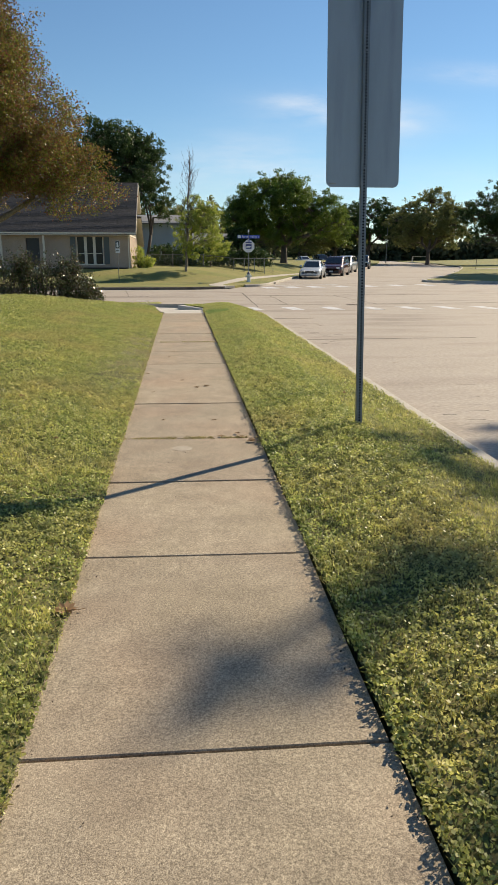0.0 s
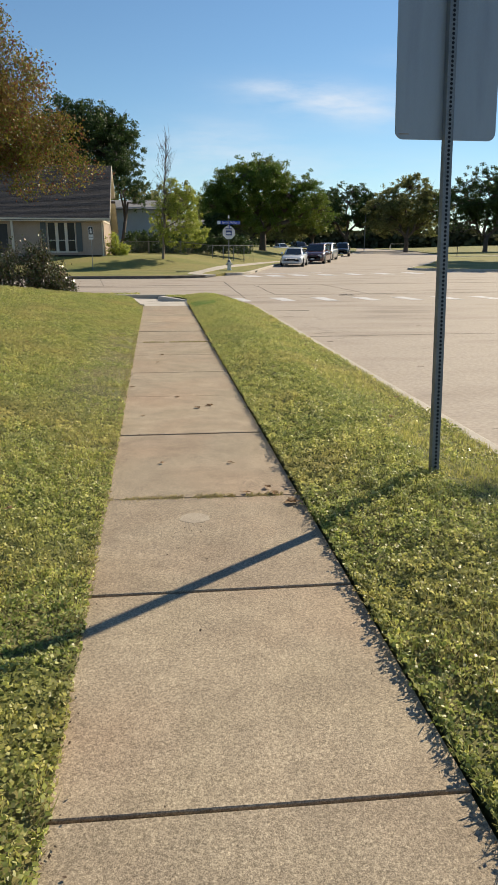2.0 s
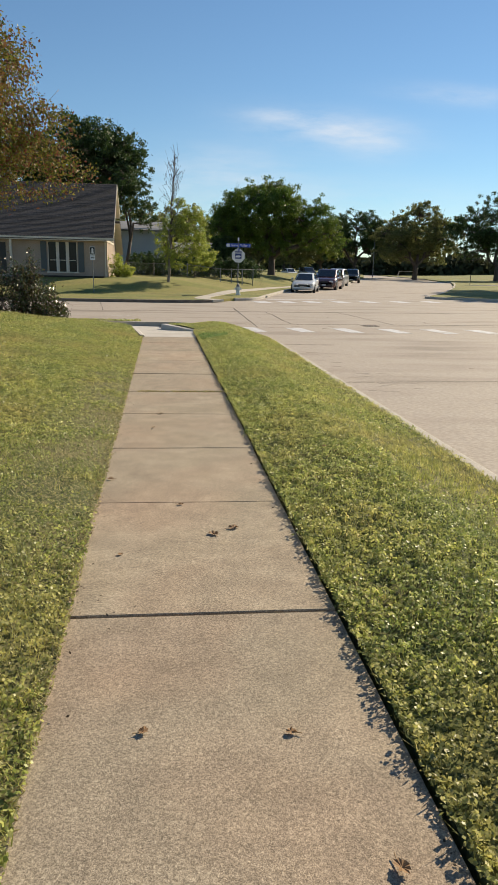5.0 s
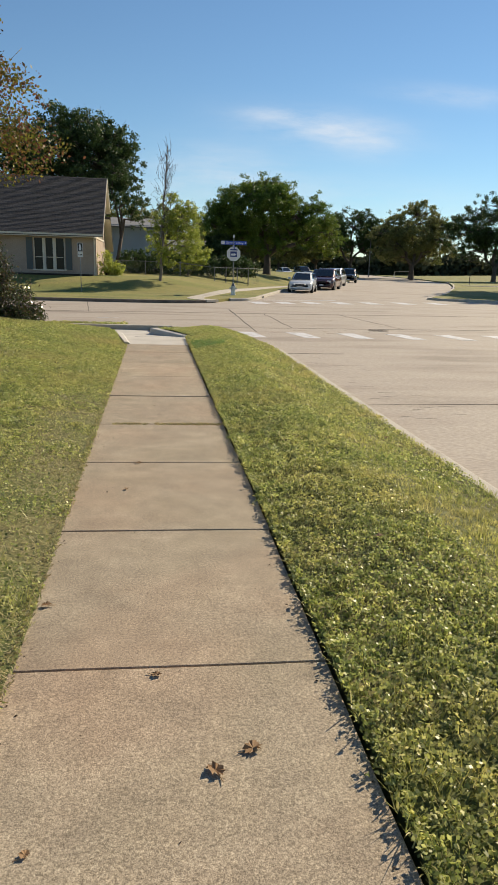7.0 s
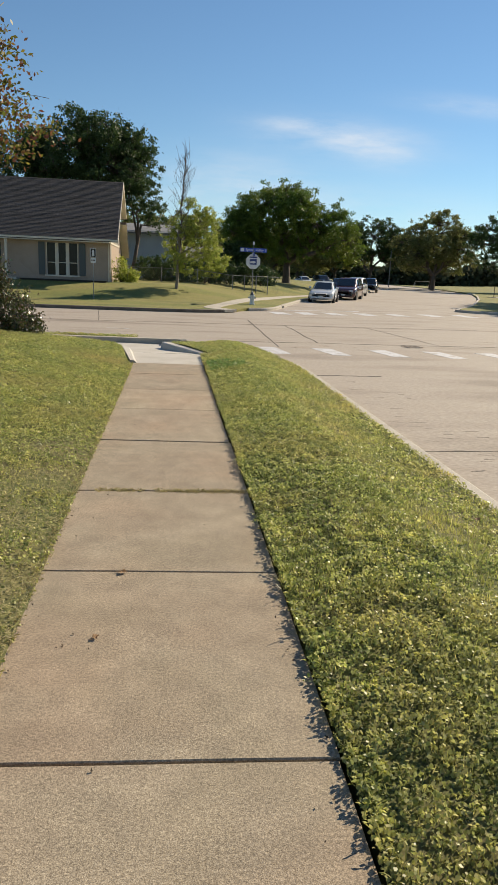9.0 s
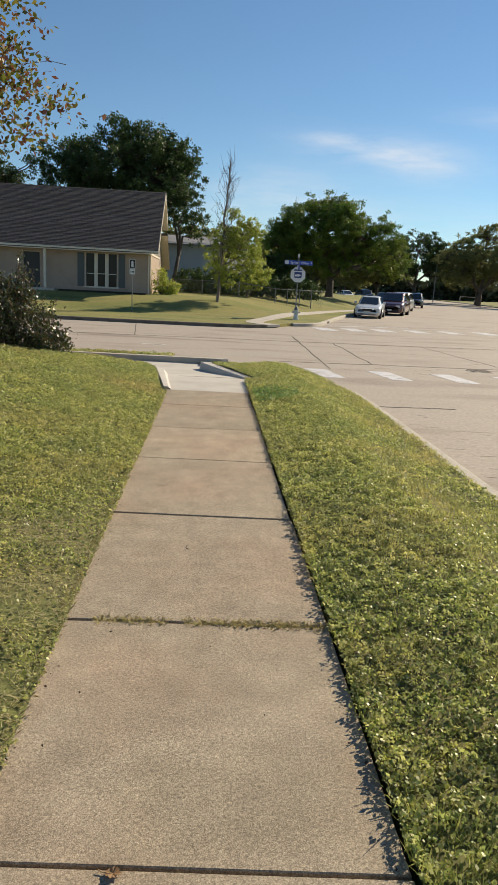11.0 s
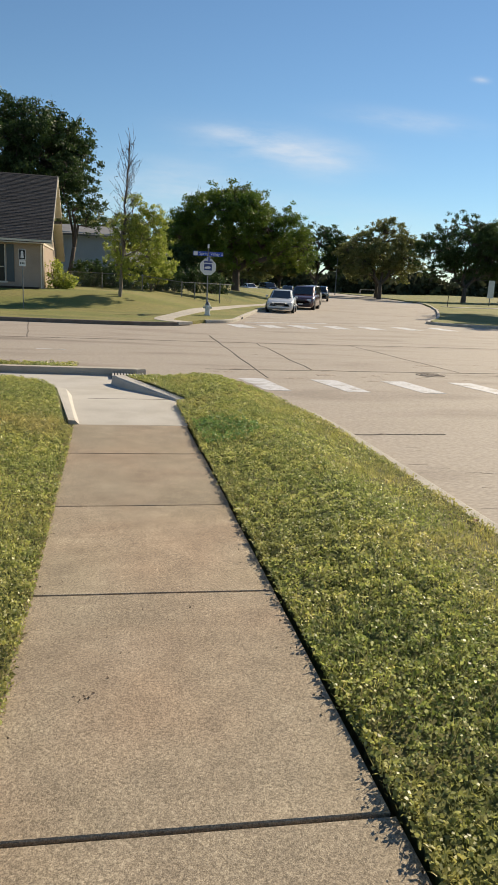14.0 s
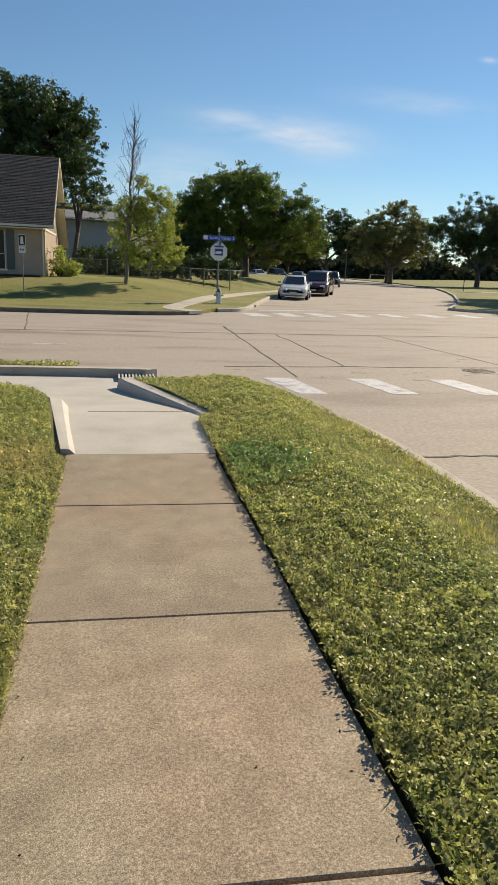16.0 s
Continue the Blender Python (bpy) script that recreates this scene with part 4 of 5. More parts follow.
    for k in range(14):
        y = 55.0 + k * 0.45
        zt = 3.4 + (y - 54.0) * 0.84 if y < ridge_y else 7.0 - (y - ridge_y) * 0.72
        if zt > 3.5:
            part("gable_batten", boxed(xr + 0.006, xr + 0.03, y, y + 0.06, 3.3, min(zt, 6.7)), M_trim, h)
    part("gable_band", boxed(xr + 0.002, xr + 0.04, 54.25, 61.1, 3.18, 3.3), M_trim, h)


house()


def small_house(label, x0, x1, y0, y1, zb, ze, ridge_z, gable, wall, roofm):
    h = thing("house", label, "house")
    if gable:   # gable faces the street
        xm = (x0 + x1) / 2
        part("wall", prism([(x0, zb), (x1, zb), (x1, ze), (xm, ridge_z - 0.15), (x0, ze)], "y", y0, y1), wall, h)
        for s, e in ((x0 - 0.4, xm), (x1 + 0.4, xm)):
            zz = ze - 0.4 * (ridge_z - ze) / (xm - x0)
            part("roof", prism([(s, zz), (e, ridge_z), (e, ridge_z - 0.15), (s, zz - 0.15)], "y", y0 - 0.4, y1 + 0.4), roofm, h)
    else:
        ym = (y0 + y1) / 2
        part("wall", boxed(x0, x1, y0, y1, zb, ze), wall, h)
        slope("roof", x0 - 0.4, x1 + 0.4, y0 - 0.5, ze - 0.15, ym, ridge_z, 0.15, h, roofm)
        slope("roof", x0 - 0.4, x1 + 0.4, ym, ridge_z, y1 + 0.5, ze - 0.15, 0.15, h, roofm)
    for k in range(2):
        cx = x0 + (x1 - x0) * (0.3 + 0.4 * k)
        w = part("window", boxed(cx - 0.5, cx + 0.5, y0 - 0.03, y0 - 0.002, zb + 1.0, zb + 2.2), M_glassdark, h)
        part("frame", boxed(cx - 0.58, cx + 0.58, y0 - 0.05, y0 - 0.032, zb + 2.2, zb + 2.3), M_trim, w)


small_house("pale blue-grey house behind the fence", -6.5, 1.6, 76, 88, 0.6, 5.3, 6.3, False, M_siding, M_slate)
small_house("low house with a grey gable roof behind shrubs", 2.6, 8.8, 92, 104, 0.6, 3.3, 4.9, False, M_siding, M_slate)

# ---- fence ----


def fence(label, pts, spacing=2.4, height=0.95, level=False):
    f = thing("fence", label, "fence")
    P = [Vector(p) for p in pts]
    for a, b in zip(P, P[1:]):
        n = max(1, round((b - a).length / spacing))
        d = (b - a).normalized()
        ang = math.atan2(d.y, d.x)
        for i in range(n):
            p, q = a.lerp(b, i / n), a.lerp(b, (i + 1) / n)
            zp, zq = far_left_z(*p), far_left_z(*q)
            hgt, end = height, height
            if level:   # the rail runs level while the ground falls away
                hgt, end = far_left_z(*P[0]) + height - zp, far_left_z(*P[0]) + height - zq
            part("post", cyl(0.035, 0.035, hgt + 0.2, 8, Matrix.Translation((p.x, p.y, zp - 0.12))), M_steel, f)
            V, F = [], []
            tube(V, F, [Vector((p.x, p.y, zp + hgt)), Vector((q.x, q.y, zq + end))], [0.022, 0.022], 6)
            part("rail", to_mesh("rail", V, F, M_steel), None, f)
            V, F = [], []
            w = (q - p).length
            m = int(w / 0.14)
            for k in range(m):
                for up in (0, 1):
                    s0, s1 = k / m, min(1, (k + 5) / m)
                    a0, a1 = (0.06, 0.06 + (hgt - 0.08) * (s1 - s0) * m / 5)
                    if up:
                        a0, a1 = hgt - 0.02, hgt - 0.02 - (a1 - 0.06)
                    u, v = p.lerp(q, s0), p.lerp(q, s1)
                    tube(V, F, [Vector((u.x, u.y, zp + a0)), Vector((v.x, v.y, zq + a1))], [0.004, 0.004], 3)
            part("mesh_panel", to_mesh("mesh_panel", V, F, M_steel), None, f)


fence("low chain-link fence with silver top rail", [(-2.6, 60.3), (5.0, 60.0)])
fence("low chain-link fence with silver top rail", [(5.0, 60.0), (8.6, 61.6)], 0.9, 0.95, True)

# ---- trees and shrubs ----
tree("small street tree with reddish brown and green autumn leaves", -4.1, 18.4, left_z(-4.1, 18.4),
     [(-0.5, 0, 4.6, 2.5, 2.7, 2.7), (1.3, -0.2, 3.6, 1.6, 1.6, 1.25), (2.2, 0.2, 2.75, 1.05, 1.0, 0.65), (-1.1, 0.2, 7.0, 1.7, 1.8, 1.6), (0.12, 0.6, 5.8, 1.2, 1.3, 1.5), (0.45, 0.2, 4.7, 1.4, 1.5, 1.2), (0.5, -0.1, 4.1, 1.2, 1.2, 0.8)], 320000, 0.054, L_autumn, M_palebark, 0.11, 11, 1.7, 400, 0.33, 3)
tree("broad dark green oak behind the house", -6.2, 68.5, far_left_z(-6.2, 68.5),
     [(-0.2, 0, 8.5, 5.0, 4.8, 4.1), (2.4, -0.5, 9.0, 2.9, 2.8, 3.7), (-4.6, 0, 8.2, 2.9, 3.2, 3.3), (-11, 0, 7.4, 3.0, 3.0, 3.2)], 110000, 0.19, L_oak, M_bark, 0.42, 12, 3.0, 380, 0.62, 2)
tree("dark green oak with leaning trunk beside the house", -2.5, 64.8, far_left_z(-2.5, 64.8),
     [(0.7, 0, 6.0, 1.8, 1.8, 2.0), (1.7, 0.2, 4.6, 1.1, 1.2, 1.0), (0.0, 0, 7.2, 1.5, 1.6, 1.4)], 11500, 0.14, L_oak, M_bark, 0.16, 13, 2.6, 90, 0.36, 2, (0.5, 0))
tree("slim tree with bare top and yellow-green leaves", 0.95, 53.2, far_left_z(0.95, 53.2),
     [(0.2, -0.4, 2.5, 0.95, 0.8, 1.8), (1.5, 0, 3.2, 0.95, 0.9, 1.9), (0.7, -0.3, 4.2, 0.7, 0.6, 1.4), (2.0, 0.1, 2.2, 0.6, 0.7, 1.3), (-0.35, -0.2, 2.8, 0.55, 0.6, 1.3)], 24000, 0.085, L_yellow, M_palebark, 0.085, 14, 0.9, 110, 0.26, 2, (0.03, 0))


def bare_top(x, y, z):
    rng = np.random.default_rng(21)
    t = thing("bare_tree", "thin leafless sapling with upright grey twigs", "tree", Matrix.Translation((x, y, z)))
    V, F = [], []
    top = Vector((0.45, 0, 7.8))
    stem = bend(Vector((0, 0, -0.1)), top, rng, 0.03, 10)
    tube(V, F, stem, [0.085 * (1 - i / 11) + 0.008 for i in range(11)], 7)
    part("trunk", to_mesh("trunk", V, F, M_palebark, True), None, t)
    V, F = [], []
    for i in range(70):
        k = rng.uniform(0.3, 0.97)
        p = stem[0].lerp(top, k)
        a = rng.uniform(0, 2 * math.pi)
        L = (1.5 - k * 1.1) * rng.uniform(0.6, 1.2)
        e = p + Vector((math.cos(a) * L * 0.85, math.sin(a) * L * 0.85, L * rng.uniform(0.8, 1.5)))
        b = bend(p, e, rng, 0.12, 4)
        tube(V, F, b, [0.016, 0.013, 0.011, 0.008, 0.005], 4)
        for _ in range(3):
            q = b[int(rng.integers(1, 5))]
            e2 = q + Vector(rng.normal(size=3)) * 0.18 + Vector((0, 0, 0.28))
            tube(V, F, [q, q.lerp(e2, 0.5), e2], [0.009, 0.007, 0.004], 3)
    part("branchwork", to_mesh("branchwork", V, F, M_bark), None, t)


bare_top(0.93, 52.6, far_left_z(0.93, 52.6))
tree("broad leafy green elm on the corner lawn", 12.3, 81, far_left_z(12.3, 81),
     [(-1.1, 0, 6.0, 4.9, 4.4, 3.6), (4.5, -0.4, 5.1, 2.6, 2.7, 2.7), (-4.9, 0.3, 5.1, 2.1, 2.4, 2.6), (6.2, -0.5, 3.7, 1.5, 1.6, 1.5)], 125000, 0.165, L_elm, M_bark, 0.4, 15, 1.9, 440, 0.52, 2)
tree("small golden-olive shrub tree by the fence", 3.1, 61.5, far_left_z(3.1, 61.5), [(0.2, 0, 1.5, 1.3, 1.1, 1.4)], 3500, 0.16, L_yellow, M_bark, 0.06, 16, 0.5, 24, 0.4, 0)
tree("round dark evergreen behind the fence", 6.8, 78, far_left_z(6.8, 78), [(0, 0, 1.7, 2.4, 2.0, 1.6)], 7000, 0.26, L_oak, M_bark, 0.15, 17, 0.8, 40, 0.6, 0)
for k, (x, y, s, lm, lb) in enumerate([(47.2, 131, 1.0, L_far, "broad park tree with thinning olive leaves"), (37.5, 138, 0.95, L_oak, "dark park tree with a pointed crown"), (57.5, 120, 1.05, L_oak, "dark green park tree with open crown"),
                                       (65.5, 122, 1.05, L_oak, "dark green park tree with open crown"), (33.5, 150, 0.85, L_far, "olive green tree beside the bend"), (52.5, 146, 0.85, L_far, "broad park tree with thinning olive leaves")]):
    tree(lb, x, y, far_right_z(x, y) if x > 35 else road_z(y) + 0.1,
         [(0, 0, 8.6 * s, 6.4 * s, 5.0 * s, 4.6 * s), (5.0 * s, 0, 7.4 * s, 4.4 * s, 4.0 * s, 3.9 * s), (-5.0 * s, 0.3, 7.2 * s, 4.4 * s, 4.0 * s, 3.9 * s)], 42000, 0.28, lm, M_bark, 0.38 * s, 30 + k, 2.4, 260, 0.72, 2)
tree("tall leafy park tree beyond the corner of the lawn", 44.2, 72.0, far_right_z(44.2, 72), [(0, 0, 15.0, 3.4, 3.2, 2.0), (4.5, 1.0, 13.5, 3.0, 3.0, 2.2), (1.5, 5.0, 14.0, 3.0, 3.0, 2.0)], 22000, 0.35, L_oak, M_bark, 0.4, 42, 6.0, 110, 0.8, 0)
# the tree across the near street whose shade falls on the verge and road
tree("leafy park tree shading the corner of the park lawn", 36.0, 61.5, far_right_z(36, 61.5), [(0, 0, 7.5, 4.2, 4.5, 3.2)], 16000, 0.35, L_oak, M_bark, 0.3, 41, 2.6, 90, 0.9, 0)
tree("tall leafy street tree across the near street", 24.0, 20.0, -0.07, [(-0.3, 0.9, 14, 3.2, 2.6, 1.9), (-6.05, -2.25, 14, 0.42, 0.14, 0.1, 0.55), (-5.35, -1.9, 14, 0.2, 0.08, 0.1, 0.8), (-5.0, -1.65, 14, 0.3, 0.1, 0.15), (-5.2, -3.1, 14, 0.3, 0.2, 0.15, 0.4), (-4.0, 1.0, 14, 0.9, 0.3, 0.3)], 30000, 0.15, L_elm, M_bark, 0.3, 40, 5.0, 300, 0.2, 0)
for k, (x, y) in enumerate([(18, 132), (24, 140), (12, 128), (30, 165), (5, 120), (-4, 118)]):
    tree("dim green tree in the woods behind the houses", x, y, road_z(y) + 0.3, [(0, 0, 6.0, 5.0, 4.0, 4.4), (3, 0, 4.0, 3.2, 3, 3)], 9000, 0.45, L_far, M_bark, 0.3, 50 + k, 2.0, 60, 1.0, 0)


def shrub(label, x, y, z, blobs, n, size, mat, seed, twigs=25, shoots=0):
    rng = np.random.default_rng(seed)
    t = thing("shrub", label, "shrub", Matrix.Translation((x, y, z)))
    V, F = [], []
    P = []
    for b in blobs:
        c = Vector(b[:3])
        for _ in range(twigs):
            d = Vector(rng.normal(size=3))
            d.z = abs(d.z) + 0.2
            d.normalize()
            e = c + Vector((d.x * b[3], d.y * b[4], d.z * b[5])) * rng.uniform(0.8, 1.15)
            tube(V, F, bend(Vector((c.x * 0.9, c.y * 0.9, -0.05)), e, rng, 0.15, 3), [0.016, 0.012, 0.008, 0.004], 4)
        k = max(8, n // len(blobs) // 30)
        d = rng.normal(size=(k, 3))
        d /= np.linalg.norm(d, axis=1)[:, None]
        cs = np.array(b[:3]) + d * np.array(b[3:]) * (rng.uniform(0.5, 1.08, k))[:, None]
        cs[:, 2] = np.maximum(cs[:, 2], 0.06)
        m = n // len(blobs)
        P.append(cs[rng.integers(0, k, m)] + rng.normal(size=(m, 3)) * 0.09)
    for _ in range(shoots):   # loose shoots that stand out of the mass, leafy along their length
        b = blobs[int(rng.integers(0, len(blobs)))]
        d = Vector(rng.normal(size=3))
        d.z = abs(d.z) + 0.5
        d.normalize()
        a = Vector(b[:3]) + Vector((d.x * b[3], d.y * b[4], d.z * b[5])) * 0.8
        e = a + (d + Vector((0, 0, 0.5))) * rng.uniform(0.18, 0.42)
        pts = bend(a, e, rng, 0.2, 4)
        tube(V, F, pts, [0.009, 0.008, 0.006, 0.005, 0.003], 4)
        u = rng.uniform(0.15, 1.0, 16)
        P.append(np.array([np.array(a.lerp(e, q)) for q in u]) + rng.normal(size=(16, 3)) * 0.03)
    part("branchwork", to_mesh("branchwork", V, F, M_bark), None, t)
    P = np.concatenate(P)
    P[:, 2] = np.maximum(P[:, 2], 0.02)
    part("foliage", quads("foliage", P, rng, size, mat, 0.0, 0.5), None, t)


shrub("dark glossy green hedge with loose leafy shoots", -4.6, 25.2, 0.12, [(1.75, 0, 0.45, 0.5, 0.55, 0.6), (2.1, -0.1, 0.2, 0.42, 0.4, 0.3), (1.2, 0.1, 0.65, 0.6, 0.65, 0.75), (0.75, -0.2, 0.5, 0.55, 0.5, 0.75), (0.2, 0.1, 0.7, 0.6, 0.7, 0.7), (-0.4, -0.2, 0.6, 0.6, 0.6, 0.85), (-0.9, 0.1, 0.6, 0.7, 0.7, 0.75), (-1.5, -0.1, 0.65, 0.6, 0.6, 0.8), (-2.2, 0, 0.6, 0.8, 0.7, 0.85), (1.5, 0.1, 1.05, 0.35, 0.35, 0.4), (-0.1, 0.1, 1.15, 0.3, 0.3, 0.3)], 23000, 0.07, L_bush, 60, 22, 110)
shrub("yellow-green shrub at the house corner", -2.5, 55.0, far_left_z(-2.5, 55) - 0.05, [(0, 0, 0.75, 0.75, 0.7, 0.9), (0.5, 0.3, 0.45, 0.6, 0.6, 0.5)], 2600, 0.13, L_yellow, 61, 14)
shrub("dense dark hedge behind the fence", 3.5, 63.2, far_left_z(3.5, 63.2) - 0.05, [(-4.6, 0, 0.8, 1.1, 0.8, 1.0), (-3.0, 0, 0.7, 1.1, 0.8, 0.9), (-1.5, 0.1, 0.8, 1.1, 0.8, 1.1), (0.0, 0, 0.8, 1.1, 0.8, 1.2), (1.5, 0.2, 0.8, 1.1, 0.8, 1.0), (3.0, 0.1, 0.8, 1.1, 0.8, 1.0), (4.4, 0.5, 0.7, 1.0, 0.8, 0.9)], 14000, 0.16, L_oak, 63, 10)
shrub("low shrubs behind the fence", -0.5, 66, far_left_z(-0.5, 66), [(0, 0, 0.9, 1.4, 1.0, 1.2), (2.2, 0, 0.7, 1.2, 1.0, 1.0), (4.6, 0.3, 0.8, 1.5, 1.0, 1.1)], 5000, 0.2, L_oak, 62, 10)

# ---- far pavements ----


def path_strip(name, label, pts, width, zf, lift=0.012):
    P = smooth_line(pts, 5)
    V, F = [], []
    for i, p in enumerate(P):
        a, b = Vector(P[max(i - 1, 0)]), Vector(P[min(i + 1, len(P) - 1)])
        d = (b - a).normalized()
        n = Vector((d.y, -d.x))
        for s in (-0.5, 0.5):
            q = Vector(p) + n * s * width
            V.append((q.x, q.y, zf(q.x, q.y) + lift))
        for s in (-0.5, 0.5):
            q = Vector(p) + n * s * width
            V.append((q.x, q.y, zf(q.x, q.y) - 0.1))
    for i in range(len(P) - 1):
        a, b = i * 4, i * 4 + 4
        F += [(a, a + 1, b + 1, b), (a, b, b + 2, a + 2), (a + 1, a + 3, b + 3, b + 1)]
    F += [(0, 2, 3, 1), (len(V) - 4, len(V) - 3, len(V) - 1, len(V) - 2)]
    return tagged(new(name, to_mesh(name, V, F, M_kerb)), label, "pavement", "", "structure")


path_strip("pavement_far", "pale concrete pavement across the far corner lawn", [(3.5, 43.2), (2.7, 44.9), (4.6, 50.8), (7.4, 57.2), (9.6, 62), (12.6, 67.5), (19.0, 82)], 0.85, far_left_z, 0.012)
path_strip("pavement_park", "pale concrete path across the park lawn", [(37, 86), (46, 88), (60, 90), (90, 93)], 1.6, far_right_z, 0.04)

# ---- cars ----
G_car = plain("car_glass", (0.02, 0.024, 0.028), 0.06, 0, 0.3)
M_tyre = plain("tyre_rubber", (0.018, 0.018, 0.018), 0.85)
M_rim = plain("alloy_rim", (0.45, 0.45, 0.46), 0.3, 0.8)
M_lamp = plain("headlamp_lens", (0.55, 0.57, 0.6), 0.12, 0, 0.5)
M_tail = plain("tail_lamp", (0.25, 0.015, 0.012), 0.2, 0, 0.5)
M_dark = plain("dark_plastic", (0.025, 0.025, 0.027), 0.6)
M_plate = plain("plate_white", (0.6, 0.6, 0.6), 0.5)


def car(label, x, y, z, turn, paint, kind="sedan"):
    """Nose at the local -y end; turn in degrees about z."""
    t = thing("car", label, "car", pose(x, y, z, 0, 0, turn))
    if kind == "sedan":
        st = [(0.0, 0.28, 0.58, 0.62), (0.12, 0.2, 0.70, 0.80), (0.5, 0.18, 0.78, 0.86), (1.15, 0.18, 0.90, 0.87), (1.6, 0.18, 0.95, 0.87), (2.6, 0.18, 0.97, 0.87), (3.5, 0.18, 1.0, 0.87), (4.1, 0.2, 1.0, 0.84), (4.38, 0.26, 0.95, 0.78), (4.45, 0.32, 0.85, 0.68)]
        gh = [(1.12, 0.88, 0.89, 0.74, 0.66), (1.95, 0.94, 1.40, 0.80, 0.58), (2.5, 0.96, 1.46, 0.80, 0.58), (3.1, 0.98, 1.43, 0.79, 0.57), (3.85, 0.98, 1.0, 0.74, 0.62)]
        R, wb = 0.32, (0.82, 3.45)
    elif kind == "van":
        st = [(0.0, 0.3, 0.66, 0.66), (0.1, 0.2, 0.80, 0.86), (0.5, 0.18, 0.92, 0.95), (1.05, 0.18, 1.05, 0.97), (2.0, 0.18, 1.10, 0.98), (4.0, 0.18, 1.12, 0.98), (4.8, 0.2, 1.12, 0.95), (5.0, 0.26, 1.05, 0.9), (5.08, 0.34, 0.95, 0.82)]
        gh = [(1.0, 1.03, 1.04, 0.84, 0.74), (1.9, 1.09, 1.66, 0.92, 0.70), (2.6, 1.10, 1.75, 0.92, 0.70), (4.3, 1.11, 1.73, 0.91, 0.70), (4.75, 1.11, 1.66, 0.90, 0.68), (4.98, 1.08, 1.1, 0.84, 0.74)]
        R, wb = 0.34, (0.95, 3.95)
    else:
        st = [(0.0, 0.4, 0.82, 0.7), (0.1, 0.3, 0.95, 0.88), (0.5, 0.26, 1.02, 0.94), (1.2, 0.26, 1.08, 0.95), (2.0, 0.26, 1.12, 0.95), (4.0, 0.26, 1.14, 0.95), (4.6, 0.3, 1.12, 0.9), (4.72, 0.4, 1.0, 0.84)]
        gh = [(1.2, 1.06, 1.07, 0.82, 0.72), (1.9, 1.11, 1.66, 0.88, 0.68), (2.6, 1.12, 1.74, 0.88, 0.68), (4.1, 1.13, 1.72, 0.88, 0.68), (4.5, 1.12, 1.66, 0.86, 0.66), (4.66, 1.1, 1.12, 0.8, 0.72)]
        R, wb = 0.37, (0.9, 3.75)
    V, F = [], []
    for s, lo, hi, w in st:
        V += [(-w * 0.9, s, lo), (-w, s, lo + 0.16), (-w, s, hi - 0.16), (-w * 0.94, s, hi - 0.03), (-w * 0.8, s, hi), (w * 0.8, s, hi), (w * 0.94, s, hi - 0.03), (w, s, hi - 0.16), (w, s, lo + 0.16), (w * 0.9, s, lo)]
    k = 10
    for i in range(len(st) - 1):
        for j in range(k):
            a, b = i * k + j, i * k + (j + 1) % k
            F.append((a, b, b + k, a + k))
    F += [tuple(range(k)), tuple((len(st) - 1) * k + j for j in range(k - 1, -1, -1))]
    body = part("body", to_mesh("body", V, F, paint, True), None, t)
    V, F = [], []
    for s, lo, hi, wl, wt in gh:
        V += [(-wl, s, lo), (-wt - 0.03, s, hi - 0.04), (-wt * 0.85, s, hi), (wt * 0.85, s, hi), (wt + 0.03, s, hi - 0.04), (wl, s, lo)]
    k = 6
    for i in range(len(gh) - 1):
        for j in range(k - 1):
            a = i * k + j
            F.append((a, a + 1, a + 1 + k, a + k))
    roof = part("cabin", to_mesh("cabin", V, F, paint, True), None, t)

    def pane(name, p, q, r, s, off):
        """A glass panel between four corners, pushed out by off."""
        c = [Vector(v) for v in (p, q, r, s)]
        mid = sum(c, Vector()) / 4
        c = [mid + (v - mid) * 0.9 + Vector(off) for v in c]
        n = (c[1] - c[0]).cross(c[3] - c[0]).normalized() * 0.006
        V = [tuple(v) for v in c] + [tuple(v - n) for v in c]
        part(name, to_mesh(name, V, [(0, 1, 2, 3), (7, 6, 5, 4), (0, 4, 5, 1), (1, 5, 6, 2), (2, 6, 7, 3), (3, 7, 4, 0)], G_car), None, roof)

    a, b = gh[0], gh[1]
    pane("windscreen", (-a[3] * 0.95, a[0], a[2]), (a[3] * 0.95, a[0], a[2]), (b[4], b[0], b[2] - 0.02), (-b[4], b[0], b[2] - 0.02), (0, -0.015, 0.02))
    a, b = gh[-1], gh[-2]
    pane("rear_window", (a[3] * 0.95, a[0], a[2]), (-a[3] * 0.95, a[0], a[2]), (-b[4], b[0], b[2] - 0.02), (b[4], b[0], b[2] - 0.02), (0, 0.015, 0.02))
    for sgn in (-1, 1):
        for i in range(1, len(gh) - 2):
            a, b = gh[i], gh[i + 1]
            pane("side_window", (sgn * a[3], a[0], a[1] + 0.03), (sgn * b[3], b[0], b[1] + 0.03), (sgn * (b[4] + 0.03), b[0], b[2] - 0.06), (sgn * (a[4] + 0.03), a[0], a[2] - 0.06), (sgn * 0.012, 0, 0))
        a, b = gh[0], gh[1]
        pane("side_window", (sgn * a[3], a[0] + 0.35, a[1] + 0.04), (sgn * b[3], b[0], b[1] + 0.03), (sgn * (b[4] + 0.03), b[0], b[2] - 0.06), (sgn * (b[4] + 0.06), b[0] - 0.12, b[2] - 0.12), (sgn * 0.012, 0, 0))
        hi = st[1][2]
